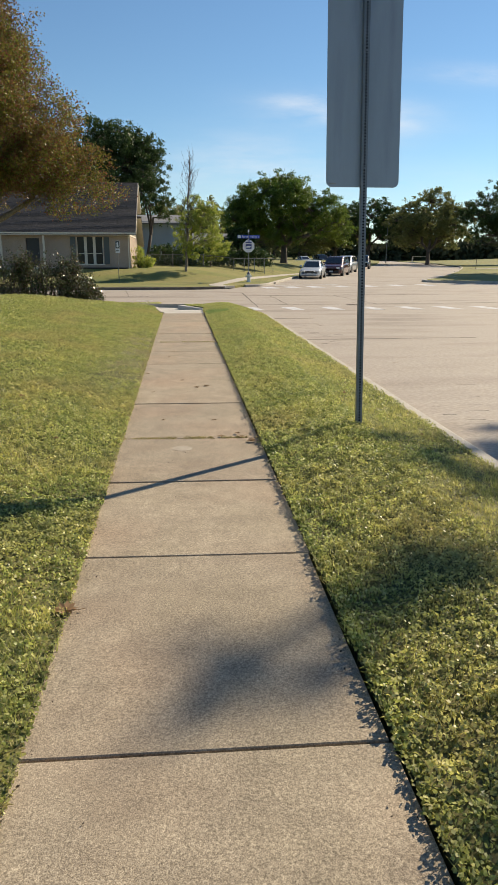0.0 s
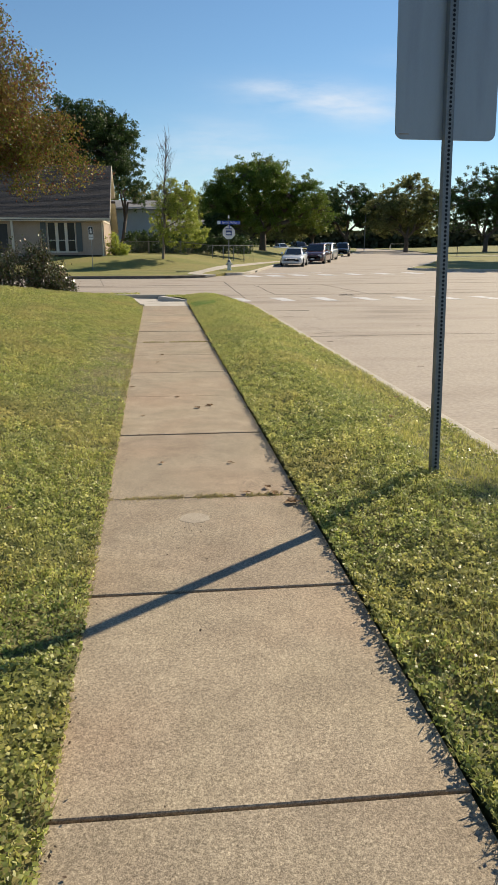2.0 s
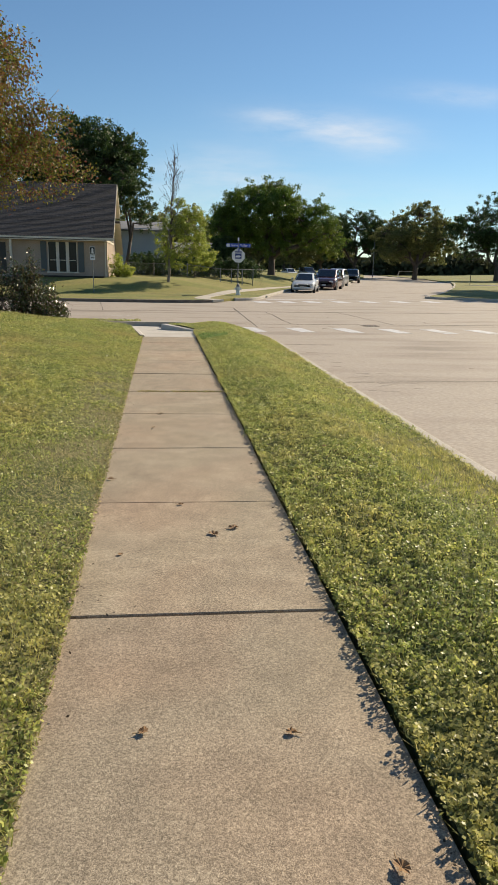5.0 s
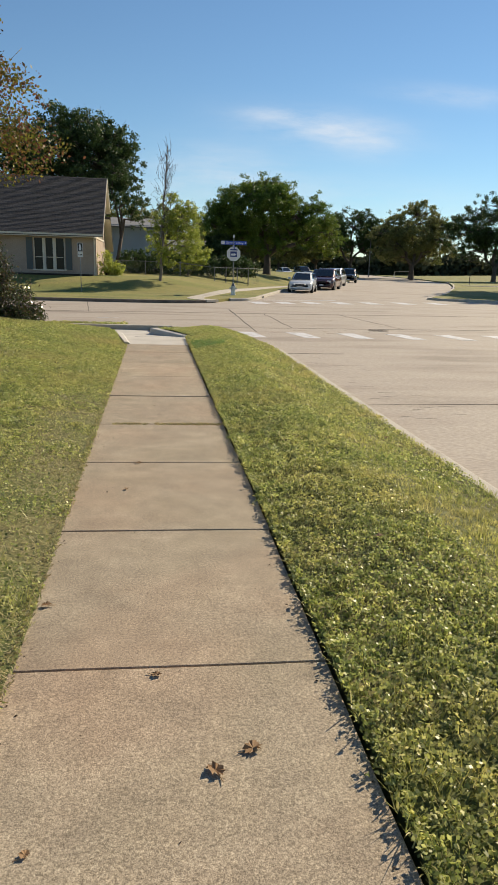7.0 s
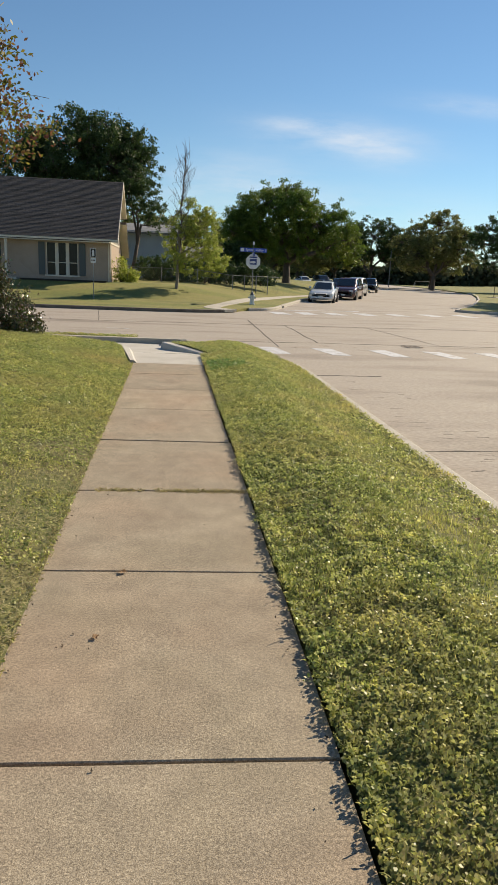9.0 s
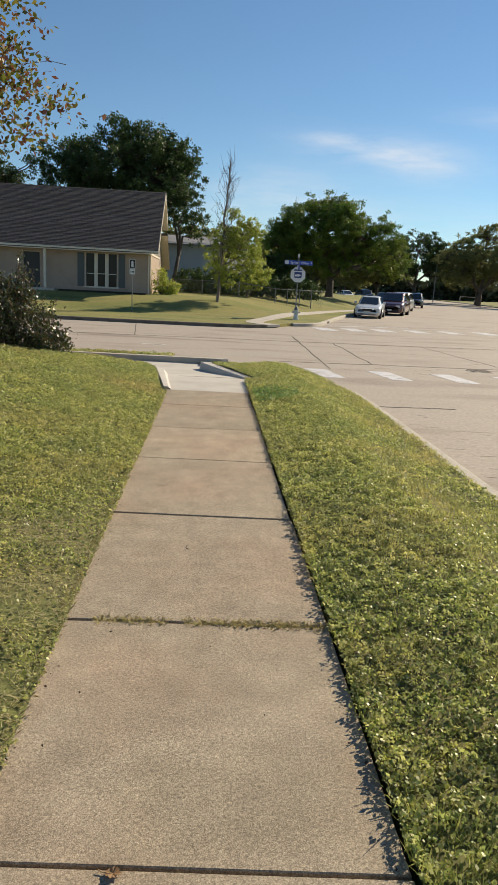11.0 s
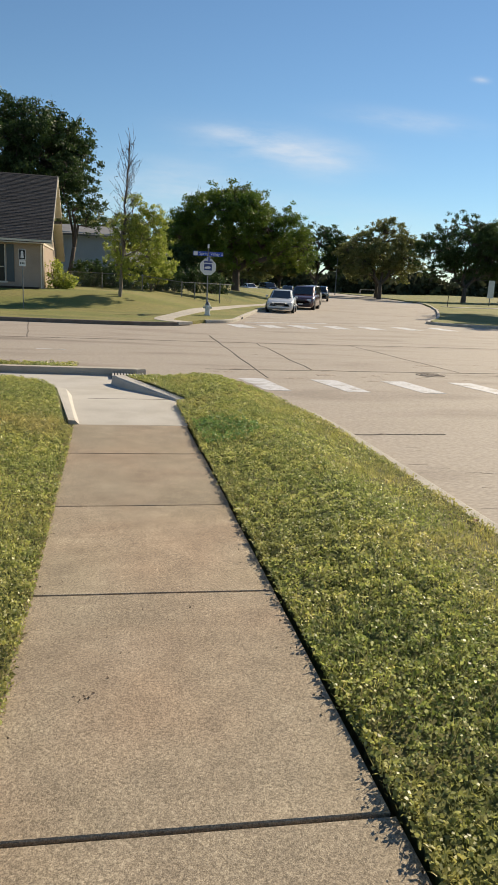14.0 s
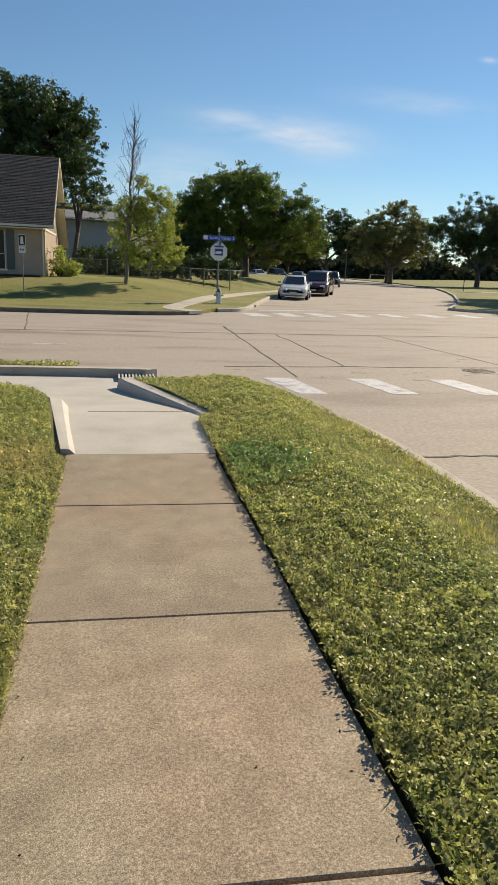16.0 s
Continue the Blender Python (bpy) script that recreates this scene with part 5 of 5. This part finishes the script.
        part("headlight", boxed(sgn * 0.6 - 0.17, sgn * 0.6 + 0.17, 0.0, 0.3, hi - 0.2, hi - 0.04, bevel=0.03), M_lamp, body)
        part("tail_light", boxed(sgn * 0.66 - 0.12, sgn * 0.66 + 0.12, st[-1][0] - 0.2, st[-1][0] - 0.02, st[-1][2] - 0.16, st[-1][2] + 0.02, bevel=0.02), M_tail, body)
        part("door_mirror", boxed(sgn * 0.97 - 0.09, sgn * 0.97 + 0.09, gh[0][0] + 0.45, gh[0][0] + 0.6, gh[0][1] + 0.06, gh[0][1] + 0.2, bevel=0.03), paint, body)
        for yy in wb:
            w = part("wheel", cyl(R, R, 0.2, 20, Matrix.Translation((sgn * 0.80 - 0.10 + (0.02 if sgn > 0 else -0.02), yy, R - 0.01)) @ Matrix.Rotation(radians(90), 4, "Y"), 0, 0.02), M_tyre, t)
            part("rim", cyl(R * 0.66, R * 0.6, 0.03, 14, Matrix.Translation((sgn * 0.93 - 0.015, yy, R - 0.01)) @ Matrix.Rotation(radians(90), 4, "Y")), M_rim, w)
            part("wheel_arch", cyl(R * 1.13, R * 1.13, 0.03, 20, Matrix.Translation((sgn * st[3][3] - 0.02 if sgn > 0 else sgn * st[3][3] - 0.01, yy, R)) @ Matrix.Rotation(radians(90), 4, "Y")), M_dark, body)
    part("grille", boxed(-0.34, 0.34, -0.012, 0.12, st[1][2] - 0.22, st[1][2] - 0.08, bevel=0.01), M_dark, body)
    part("bumper", boxed(-0.7, 0.7, -0.03, 0.2, 0.3, 0.42, bevel=0.03), M_dark if kind != "sedan" else paint, body)
    part("number_plate", boxed(-0.16, 0.16, -0.045, -0.031, 0.34, 0.46), M_plate, body)
    return t


C_white = plain("white_car_paint", (0.62, 0.64, 0.66), 0.28, 0, 0.6)
C_maroon = plain("dark_maroon_paint", (0.085, 0.03, 0.035), 0.25, 0.2, 0.7)
C_black = plain("dark_blue_paint", (0.02, 0.025, 0.035), 0.25, 0.2, 0.7)
C_grey = plain("silver_grey_paint", (0.33, 0.35, 0.37), 0.3, 0.4, 0.6)
car("white sedan parked at the kerb", 10.9, 57.2, road_z(57.5), -18, C_white, "sedan")
car("dark maroon minivan parked behind the white sedan", 14.05, 63.6, road_z(65), -23, C_maroon, "van")
car("dark grey sport utility car parked along the bend", 24.3, 92, road_z(94), -18, C_black, "suv")
car("silver grey minivan parked behind the maroon minivan", 17.4, 74, road_z(75), -23, C_grey, "van")
car("pale silver car parked among the trees", 21.6, 116, road_z(116) + 0.15, 10, C_white, "sedan")
car("dark car parked among the trees", 25.0, 118, road_z(118) + 0.15, 8, C_black, "suv")
car("dark sedan parked under the elm", 22.0, 99.0, road_z(99) + 0.12, -20, C_black, "sedan")

# ---- far park things ----


def goal(x, y):
    z = far_right_z(x, y)
    t = thing("goal", "small white metal football goal on the park lawn", "goal", Matrix.Translation((x, y, z)))
    for s in (-1.6, 1.6):
        part("upright", cyl(0.05, 0.05, 1.3, 8, Matrix.Translation((s, 0, 0))), M_white, t)
    part("crossbar", boxed(-1.65, 1.65, -0.05, 0.05, 1.28, 1.38, bevel=0.01), M_white, t)
    for s in (-1.6, 1.6):
        V, F = [], []
        tube(V, F, [Vector((s, 0, 1.3)), Vector((s, 1.1, 0.02))], [0.04, 0.04], 6)
        part("stay", to_mesh("stay", V, F, M_white), None, t)


goal(52.3, 150)


def playground(x, y):
    z = far_right_z(x, y)
    t = thing("climbing_frame", "orange and grey playground climbing frame in the park", "play equipment", Matrix.Translation((x, y, z)))
    orange = plain("orange_plastic", (0.42, 0.14, 0.03), 0.5)
    for k, (dx, dy) in enumerate(((-1.6, -1), (1.6, -1), (-1.6, 1), (1.6, 1))):
        part("post", cyl(0.08, 0.08, 3.4, 8, Matrix.Translation((dx, dy, 0))), M_steel, t)
    part("deck", boxed(-1.6, 1.6, -1, 1, 1.3, 1.4), M_steel, t)
    part("roof", prism([(-1.9, 3.2), (0, 4.2), (1.9, 3.2), (1.9, 3.1), (-1.9, 3.1)], "y", -1.2, 1.2), orange, t)
    V, F = [], []
    tube(V, F, [Vector((1.6, 0, 1.6)), Vector((2.4, -0.2, 1.3)), Vector((3.4, -0.4, 0.6)), Vector((4.2, -0.5, 0.3))], [0.5, 0.5, 0.5, 0.5], 12)
    part("tube_slide", to_mesh("tube_slide", V, F, orange, True), None, t)


playground(63.5, 112)


def marker(name, label, x, y, h, r, mat, zf, plate=None):
    t = thing(name, label, "post", Matrix.Translation((x, y, zf(x, y) - 0.05)))
    part("post", cyl(r, r, h, 8), mat, t)
    if plate:
        part("plate", boxed(-plate[0] / 2, plate[0] / 2, -r - 0.02, -r - 0.005, h - plate[1], h, bevel=0.004), plate[2], t)


marker("marker_post", "short rusty marker post on the park lawn", 37.5, 86.5, 1.3, 0.04, M_bark, far_right_z)
marker("park_sign", "white upright sign at the park edge", 50.5, 100, 3.4, 0.06, M_steel, far_right_z, (0.9, 2.3, M_white))
marker("lamp_post", "slim grey lamp post beside the bend", 40.0, 134, 7.5, 0.09, M_steel, lambda x, y: road_z(y) + 0.3, (0.5, 0.25, M_white))


def woods():
    """A far belt of trees, too dense to count."""
    rng = np.random.default_rng(77)
    n = 60000
    x = rng.uniform(-140, 260, n)
    hmax = 7.0 + 3.5 * np.sin(x * 0.09) * np.sin(x * 0.031 + 1) + 2.0 * np.sin(x * 0.37)
    y = 225 + 14 * np.sin(x * 0.05) + rng.normal(size=n) * 4 - np.abs(x - 40) * 0.15
    z = rng.uniform(0, 1, n) ** 1.15 * np.maximum(4.0, hmax)
    P = np.stack([x, y, np.array([road_z(v) for v in y]) + z], 1)
    ob = new("woods", quads("woods", P, rng, 1.5, L_woods, 0.0, 0.85))
    tagged(ob, "dim grey-green woods closing the distance", "woods", "", "stuff")


woods()

# ---- fallen leaves and litter on the pavement ----
L_fallen = leafy("fallen_leaf", [(0.20, 0.11, 0.05), (0.33, 0.21, 0.11), (0.42, 0.30, 0.19)], 0.15, 0.7)
L_crumb = leafy("dark_crumb", [(0.03, 0.022, 0.016), (0.07, 0.045, 0.03)], 0.0, 0.9)


def fallen_leaf(x, y, z, size, turn, seed):
    rng = np.random.default_rng(seed)
    bm = bmesh.new()
    lobes = 5
    ring = []
    n = lobes * 4
    for i in range(n):
        a = 2 * math.pi * i / n
        r = size * (0.5 + 0.38 * math.cos(lobes * a + 0.4) ** 2 * (1 if i % 2 else 0.75)) * rng.uniform(0.85, 1.1)
        ring.append(bm.verts.new((math.cos(a) * r, math.sin(a) * r * 0.75, size * (0.12 + 0.35 * rng.uniform() * abs(math.sin(a))))))
    c = bm.verts.new((0, 0, size * 0.08))
    for i in range(n):
        bm.faces.new((c, ring[i], ring[(i + 1) % n]))
    t = new("fallen_leaf")
    t.matrix_world = pose(x, y, z + 0.002, 0, 0, turn)
    tagged(t, "curled dry brown fallen leaf on the ground", "leaf", "fallen leaves")
    part("blade", bm, L_fallen, t)
    V, F = [], []
    tube(V, F, [Vector((0, 0, size * 0.08)), Vector((-size * 0.7, 0.01, size * 0.05)), Vector((-size * 1.1, 0.02, size * 0.12))], [0.0022, 0.0018, 0.0014], 4)
    part("stalk", to_mesh("stalk", V, F, L_fallen), None, t)


LEAVES = [(-0.02, 2.62, 0.075, 20), (0.0, 4.25, 0.08, 200), (0.86, 9.95, 0.05, 40), (1.08, 7.36, 0.05, 90), (1.16, 7.18, 0.07, 10), (1.05, 7.48, 0.04, 300), (0.9, 7.40, 0.035, 10), (0.73, 9.86, 0.05, 130), (0.42, 13.36, 0.035, 10), (0.35, 12.7, 0.03, 80), (0.05, 11.0, 0.035, 200), (0.36, 8.1, 0.03, 45), (0.2, 9.6, 0.025, 70), (0.55, 10.4, 0.03, 10), (0.86, 8.05, 0.03, 190)]
for k, (x, y, s, a) in enumerate(LEAVES):
    fallen_leaf(x, y, 0.003, s, a, 100 + k)
rl = np.random.default_rng(5)
for k in range(26):
    if k % 2:
        x, y = rl.uniform(1.7, 3.0), rl.uniform(3, 25)
        fallen_leaf(x, y, verge_z(x, y) + 0.05, rl.uniform(0.025, 0.05), rl.uniform(0, 360), 200 + k)
    else:
        x, y = rl.uniform(-2.4, -0.1), rl.uniform(4, 23)
        fallen_leaf(x, y, left_z(x, y) + 0.05, rl.uniform(0.025, 0.05), rl.uniform(0, 360), 200 + k)


def litter():
    rng = np.random.default_rng(6)
    P = []
    for cx, cy, r, n in ((0.42, 6.55, 0.14, 26), (0.27, 8.9, 0.05, 8), (0.27, 12.65, 0.05, 9), (0.1, 9.05, 0.05, 8), (0.62, 4.6, 0.5, 14), (0.4, 11, 0.5, 20), (0.6, 14, 0.6, 20), (0.5, 18, 0.6, 24), (0.3, 17.0, 0.02, 5), (0.45, 17.3, 0.02, 5), (0.55, 15.7, 0.02, 5)):
        for _ in range(n):
            P.append((cx + rng.normal() * r, cy + rng.normal() * r * 1.3, 0.005))
    for _ in range(420):
        s = rng.integers(0, 2)
        P.append((abs(rng.normal()) * 0.035 if s else 1.225 - abs(rng.normal()) * 0.05, rng.uniform(1.5, 22), 0.006))
    P = np.array([p for p in P if 0 < p[0] < 1.23])
    ob = new("litter", quads("litter", P, rng, 0.013, L_crumb, 0.6, 0.6))
    tagged(ob, "dark crumbs and seeds scattered on the pavement", "litter", "", "stuff")


litter()


# ---- grass and weeds ----


def lawn_cover(name, label, x0, x1, y0, y1, density, leaf, zf, seed, keep=None, blade_share=0.4, hgt=0.035, mats=None, up=0.35, relief=15.0):
    """Small weed leaves and grass blades over a stretch of lawn; the height swells and sinks in tufts."""
    rng = np.random.default_rng(seed)
    n = int((x1 - x0) * (y1 - y0) * density)
    x, y = rng.uniform(x0, x1, n), rng.uniform(y0, y1, n)
    if keep is not None:
        m = keep(x, y)
        x, y = x[m], y[m]
    n = len(x)
    swell = 0.45 * patchy(x, y, relief, 1) + 0.2 * patchy(x, y, 3.7, 2) + 0.35 * patchy(x, y, relief * 2.3, 3)
    kind = 0.6 * patchy(x, y, 1.3, 4) + 0.4 * patchy(x, y, 3.1, 5)
    base = np.array([zf(a, b) for a, b in zip(x, y)])
    top = hgt * (0.15 + 1.6 * np.clip((swell - 0.30) / 0.40, 0, 1) ** 1.1)
    cut = rng.uniform(0, 1, n) < np.clip(blade_share * (0.25 + 3.0 * np.clip(kind - 0.3, 0, 1)), 0, 1)
    i = ~cut
    z = base[i] + top[i] * rng.uniform(0.05, 1.0, i.sum()) ** 0.45
    P = np.stack([x[i], y[i], z], 1)
    a = new(name, quads(name, P, rng, leaf, (mats or (L_clover, L_blade))[0], up, 0.78))
    tagged(a, label, "grass", "", "stuff")
    k = int(cut.sum())
    B = np.stack([x[cut], y[cut], base[cut]], 1)
    ang = rng.uniform(0, 2 * np.pi, k)
    out = rng.uniform(0.2, 1.3, k) * top[cut]
    tip = B + np.stack([np.cos(ang) * out, np.sin(ang) * out, top[cut] * rng.uniform(0.7, 1.35, k)], 1)
    side = np.stack([-np.sin(ang), np.cos(ang), np.zeros(k)], 1) * leaf * 0.15
    V = np.stack([B - side, B + side, tip], 1)
    b = new(name, quad_mesh(name, V, (mats or (L_clover, L_blade))[1]))
    tagged(b, label.replace("weeds", "blades"), "grass", "", "stuff")


left_in = lambda x, y: x < np.interp(y, [p[0] for p in LEFT_EDGE], [p[1] for p in LEFT_EDGE]) + 0.015 - 0.075 * ((y > 21.95) & (y < 24.6))
def dry_edge(x, y):
    """How far the lawn beside the pavement has dried to straw."""
    s = np.clip((x + 0.95) / 0.7, 0, 1) * np.clip((y - 9.2) / 1.2, 0, 1) * np.clip((17.5 - y) / 2.0, 0, 1)
    return np.clip(s * (0.35 + 1.1 * patchy(x, y, 2.3, 12)), 0, 0.9)


thin_rng = np.random.default_rng(77)
near_in = lambda x, y: left_in(x, y) & (thin_rng.uniform(0, 1, len(x)) > dry_edge(x, y))


def dry_grass():
    rng = np.random.default_rng(78)
    n = 30000
    x, y = rng.uniform(-1.0, 0.0, n), rng.uniform(9.2, 17.5, n)
    m = rng.uniform(0, 1, n) < dry_edge(x, y)
    x, y = x[m], y[m]
    n = len(x)
    z = np.array([left_z(a, b) for a, b in zip(x, y)]) + rng.uniform(0.002, 0.022, n)
    a = rng.uniform(0, 2 * np.pi, n)
    d = np.stack([np.cos(a), np.sin(a), rng.normal(size=n) * 0.22], 1) * rng.uniform(0.02, 0.06, n)[:, None]
    s = np.stack([-np.sin(a), np.cos(a), np.zeros(n)], 1) * 0.002
    B = np.stack([x, y, z], 1)
    ob = new("lawn_grass", quad_mesh("lawn_grass", np.stack([B - s, B + s, B + d], 1), L_straw))
    tagged(ob, "dry straw-coloured grass beside the pavement edge", "grass", "", "stuff")


dry_grass()
lawn_cover("lawn_grass", "low green weeds of the near lawn", -1.3, 0.02, 2.0, 25.2, 9600, 0.0175, left_z, 301, near_in, 0.3, 0.034)
lawn_cover("lawn_grass", "low green weeds of the middle lawn", -2.8, -1.3, 5.0, 26.2, 5200, 0.022, left_z, 302, left_in, 0.28, 0.04, None, 0.35, 12.0)
lawn_cover("lawn_grass", "low green weeds of the upper lawn", -6.5, -2.8, 9.0, 27.0, 2600, 0.032, left_z, 303, left_in, 0.25, 0.048, None, 0.35, 8.5)
lawn_cover("lawn_grass", "low green weeds of the outer lawn", -14, -6.5, 16.0, 27.3, 800, 0.055, left_z, 304, left_in, 0.25, 0.055, None, 0.35, 6.0)
verge_in = lambda x, y: (x > np.interp(y, [p[0] for p in VERGE_IN], [p[1] for p in VERGE_IN]) - 0.03) & (x < np.interp(y, [p[0] for p in VERGE_OUT], [p[1] for p in VERGE_OUT]) + 0.02)
lawn_cover("verge_grass", "low green weeds of the verge beside the pavement", 1.2, 2.25, 2.0, 26.4, 11500, 0.0168, verge_z, 305, verge_in, 0.2, 0.036)
lawn_cover("verge_grass", "short green weeds of the verge beside the kerb", 0.5, 1.2, 23.5, 26.4, 4500, 0.02, verge_z, 306, verge_in, 0.5, 0.035)
lawn_cover("verge_grass", "short green weeds of the verge beside the kerb", 2.25, 3.14, 3.0, 26.4, 6200, 0.019, verge_z, 307, verge_in, 0.7, 0.028)
lawn_cover("lawn_grass", "scattered low weeds of the wider lawn", -14, -0.05, -6, 9.0, 480, 0.06, left_z, 311, lambda x, y: (y < 1.6) | (x < -2.8), 0.3, 0.05, None, 0.55)
lawn_cover("verge_grass", "scattered low weeds of the verge behind", 1.26, 3.1, -8, 2.2, 900, 0.035, verge_z, 312, None, 0.3, 0.045)
lawn_cover("strip_grass", "thin weeds of the grass strip by the street", -9, -0.2, 27.82, 28.25, 2500, 0.035, lambda x, y: -0.08, 308, None, 0.6, 0.04)


def edge_tufts():
    """Longer blades that lean over the pavement's edges, and the dry grass in two wide joints."""
    rng = np.random.default_rng(310)

    def blades(name, label, B, d, ln, width, mat):
        k = len(B)
        tip = B + d * ln[:, None]
        mid = B + d * ln[:, None] * 0.55 + np.array((0, 0, 1.0)) * (ln * 0.18)[:, None]
        s = np.cross(d, (0, 0, 1.0))
        s /= np.maximum(1e-6, np.linalg.norm(s, axis=1))[:, None]
        s = s * width
        V = np.stack([B - s, B + s, mid + s * 0.7, tip, mid - s * 0.7], 1)
        tagged(new(name, quad_mesh(name, V, mat)), label, "grass", "", "stuff")

    k = 11000
    y = rng.uniform(2, 23.4, k)
    lump = patchy(np.zeros(k), y, 8.0, 7) * patchy(np.ones(k), y, 25.0, 8)
    P = np.stack([1.255 - rng.uniform(0, 0.09, k) * lump + rng.uniform(0, 0.05, k), y, 0.008 + rng.uniform(0, 0.034, k)], 1)
    tagged(new("edge_weeds", quads("edge_weeds", P, rng, 0.017, L_clover, 0.2, 0.75)), "weed leaves spilling over the pavement edge", "grass", "", "stuff")
    k = 2200
    y = rng.uniform(2, 23.6, k)
    B = np.stack([1.235 + rng.uniform(0, 0.07, k), y, np.full(k, 0.005) + rng.uniform(0, 0.04, k)], 1)
    d = np.stack([-rng.uniform(0.1, 1.0, k), rng.normal(size=k) * 0.6, rng.uniform(0.0, 0.9, k)], 1)
    d /= np.linalg.norm(d, axis=1)[:, None]
    blades("edge_grass", "grass blades leaning over the pavement edge", B, d, rng.uniform(0.012, 0.04, k) * (1 + (rng.uniform(0, 1, k) > 0.985) * 1.3), 0.0025, L_blade)
    k = 4700
    y = rng.uniform(2, 22.0, k)
    xl = np.interp(y, [p[0] for p in LEFT_EDGE], [p[1] for p in LEFT_EDGE])
    B = np.stack([xl - rng.uniform(-0.01, 0.06, k), y, np.full(k, 0.0) + rng.uniform(0, 0.02, k)], 1)
    d = np.stack([rng.uniform(-0.2, 1.0, k), rng.normal(size=k) * 0.7, rng.uniform(0.0, 0.8, k)], 1)
    d /= np.linalg.norm(d, axis=1)[:, None]
    blades("edge_grass", "dry grass blades fringing the pavement edge", B, d, rng.uniform(0.01, 0.034, k), 0.0018, L_straw)
    for yj, share in ((7.36, (0.0, 1.25)), (14.78, (0.0, 1.25))):
        k = 2600
        x = rng.uniform(*share, k)
        x = x[(patchy(x, x * 0 + yj, 9.0, 31) * (0.35 + 0.65 * x / 1.25) > 0.2) if yj > 10 else (patchy(x, x * 0 + yj, 9.0, 31) > 0.22)]
        k = len(x)
        B = np.stack([x, yj - 0.03 * (x - 0.61) / 1.22 + rng.normal(size=k) * 0.018, np.full(k, -0.012)], 1)
        d = rng.normal(size=(k, 3))
        d[:, 2] = np.abs(d[:, 2]) * 0.7 + 0.1
        d /= np.linalg.norm(d, axis=1)[:, None]
        blades("joint_grass", "dry straw-coloured grass growing in a pavement joint", B, d, rng.uniform(0.012, 0.042, k), 0.0018, L_straw)


edge_tufts()
lawn_cover("weed_patch", "blue-green broad-leaved weeds by the ramp", 1.28, 2.0, 20.9, 22.3, 3000, 0.028, verge_z, 320, lambda x, y: ((x - 1.5) / 0.42) ** 2 + ((y - 21.6) / 0.65) ** 2 < 1, 0.15, 0.06,
           (leafy("weed_leaf", [(0.12, 0.21, 0.055), (0.21, 0.34, 0.095), (0.31, 0.44, 0.15)], 0.4, 0.45), L_blade))
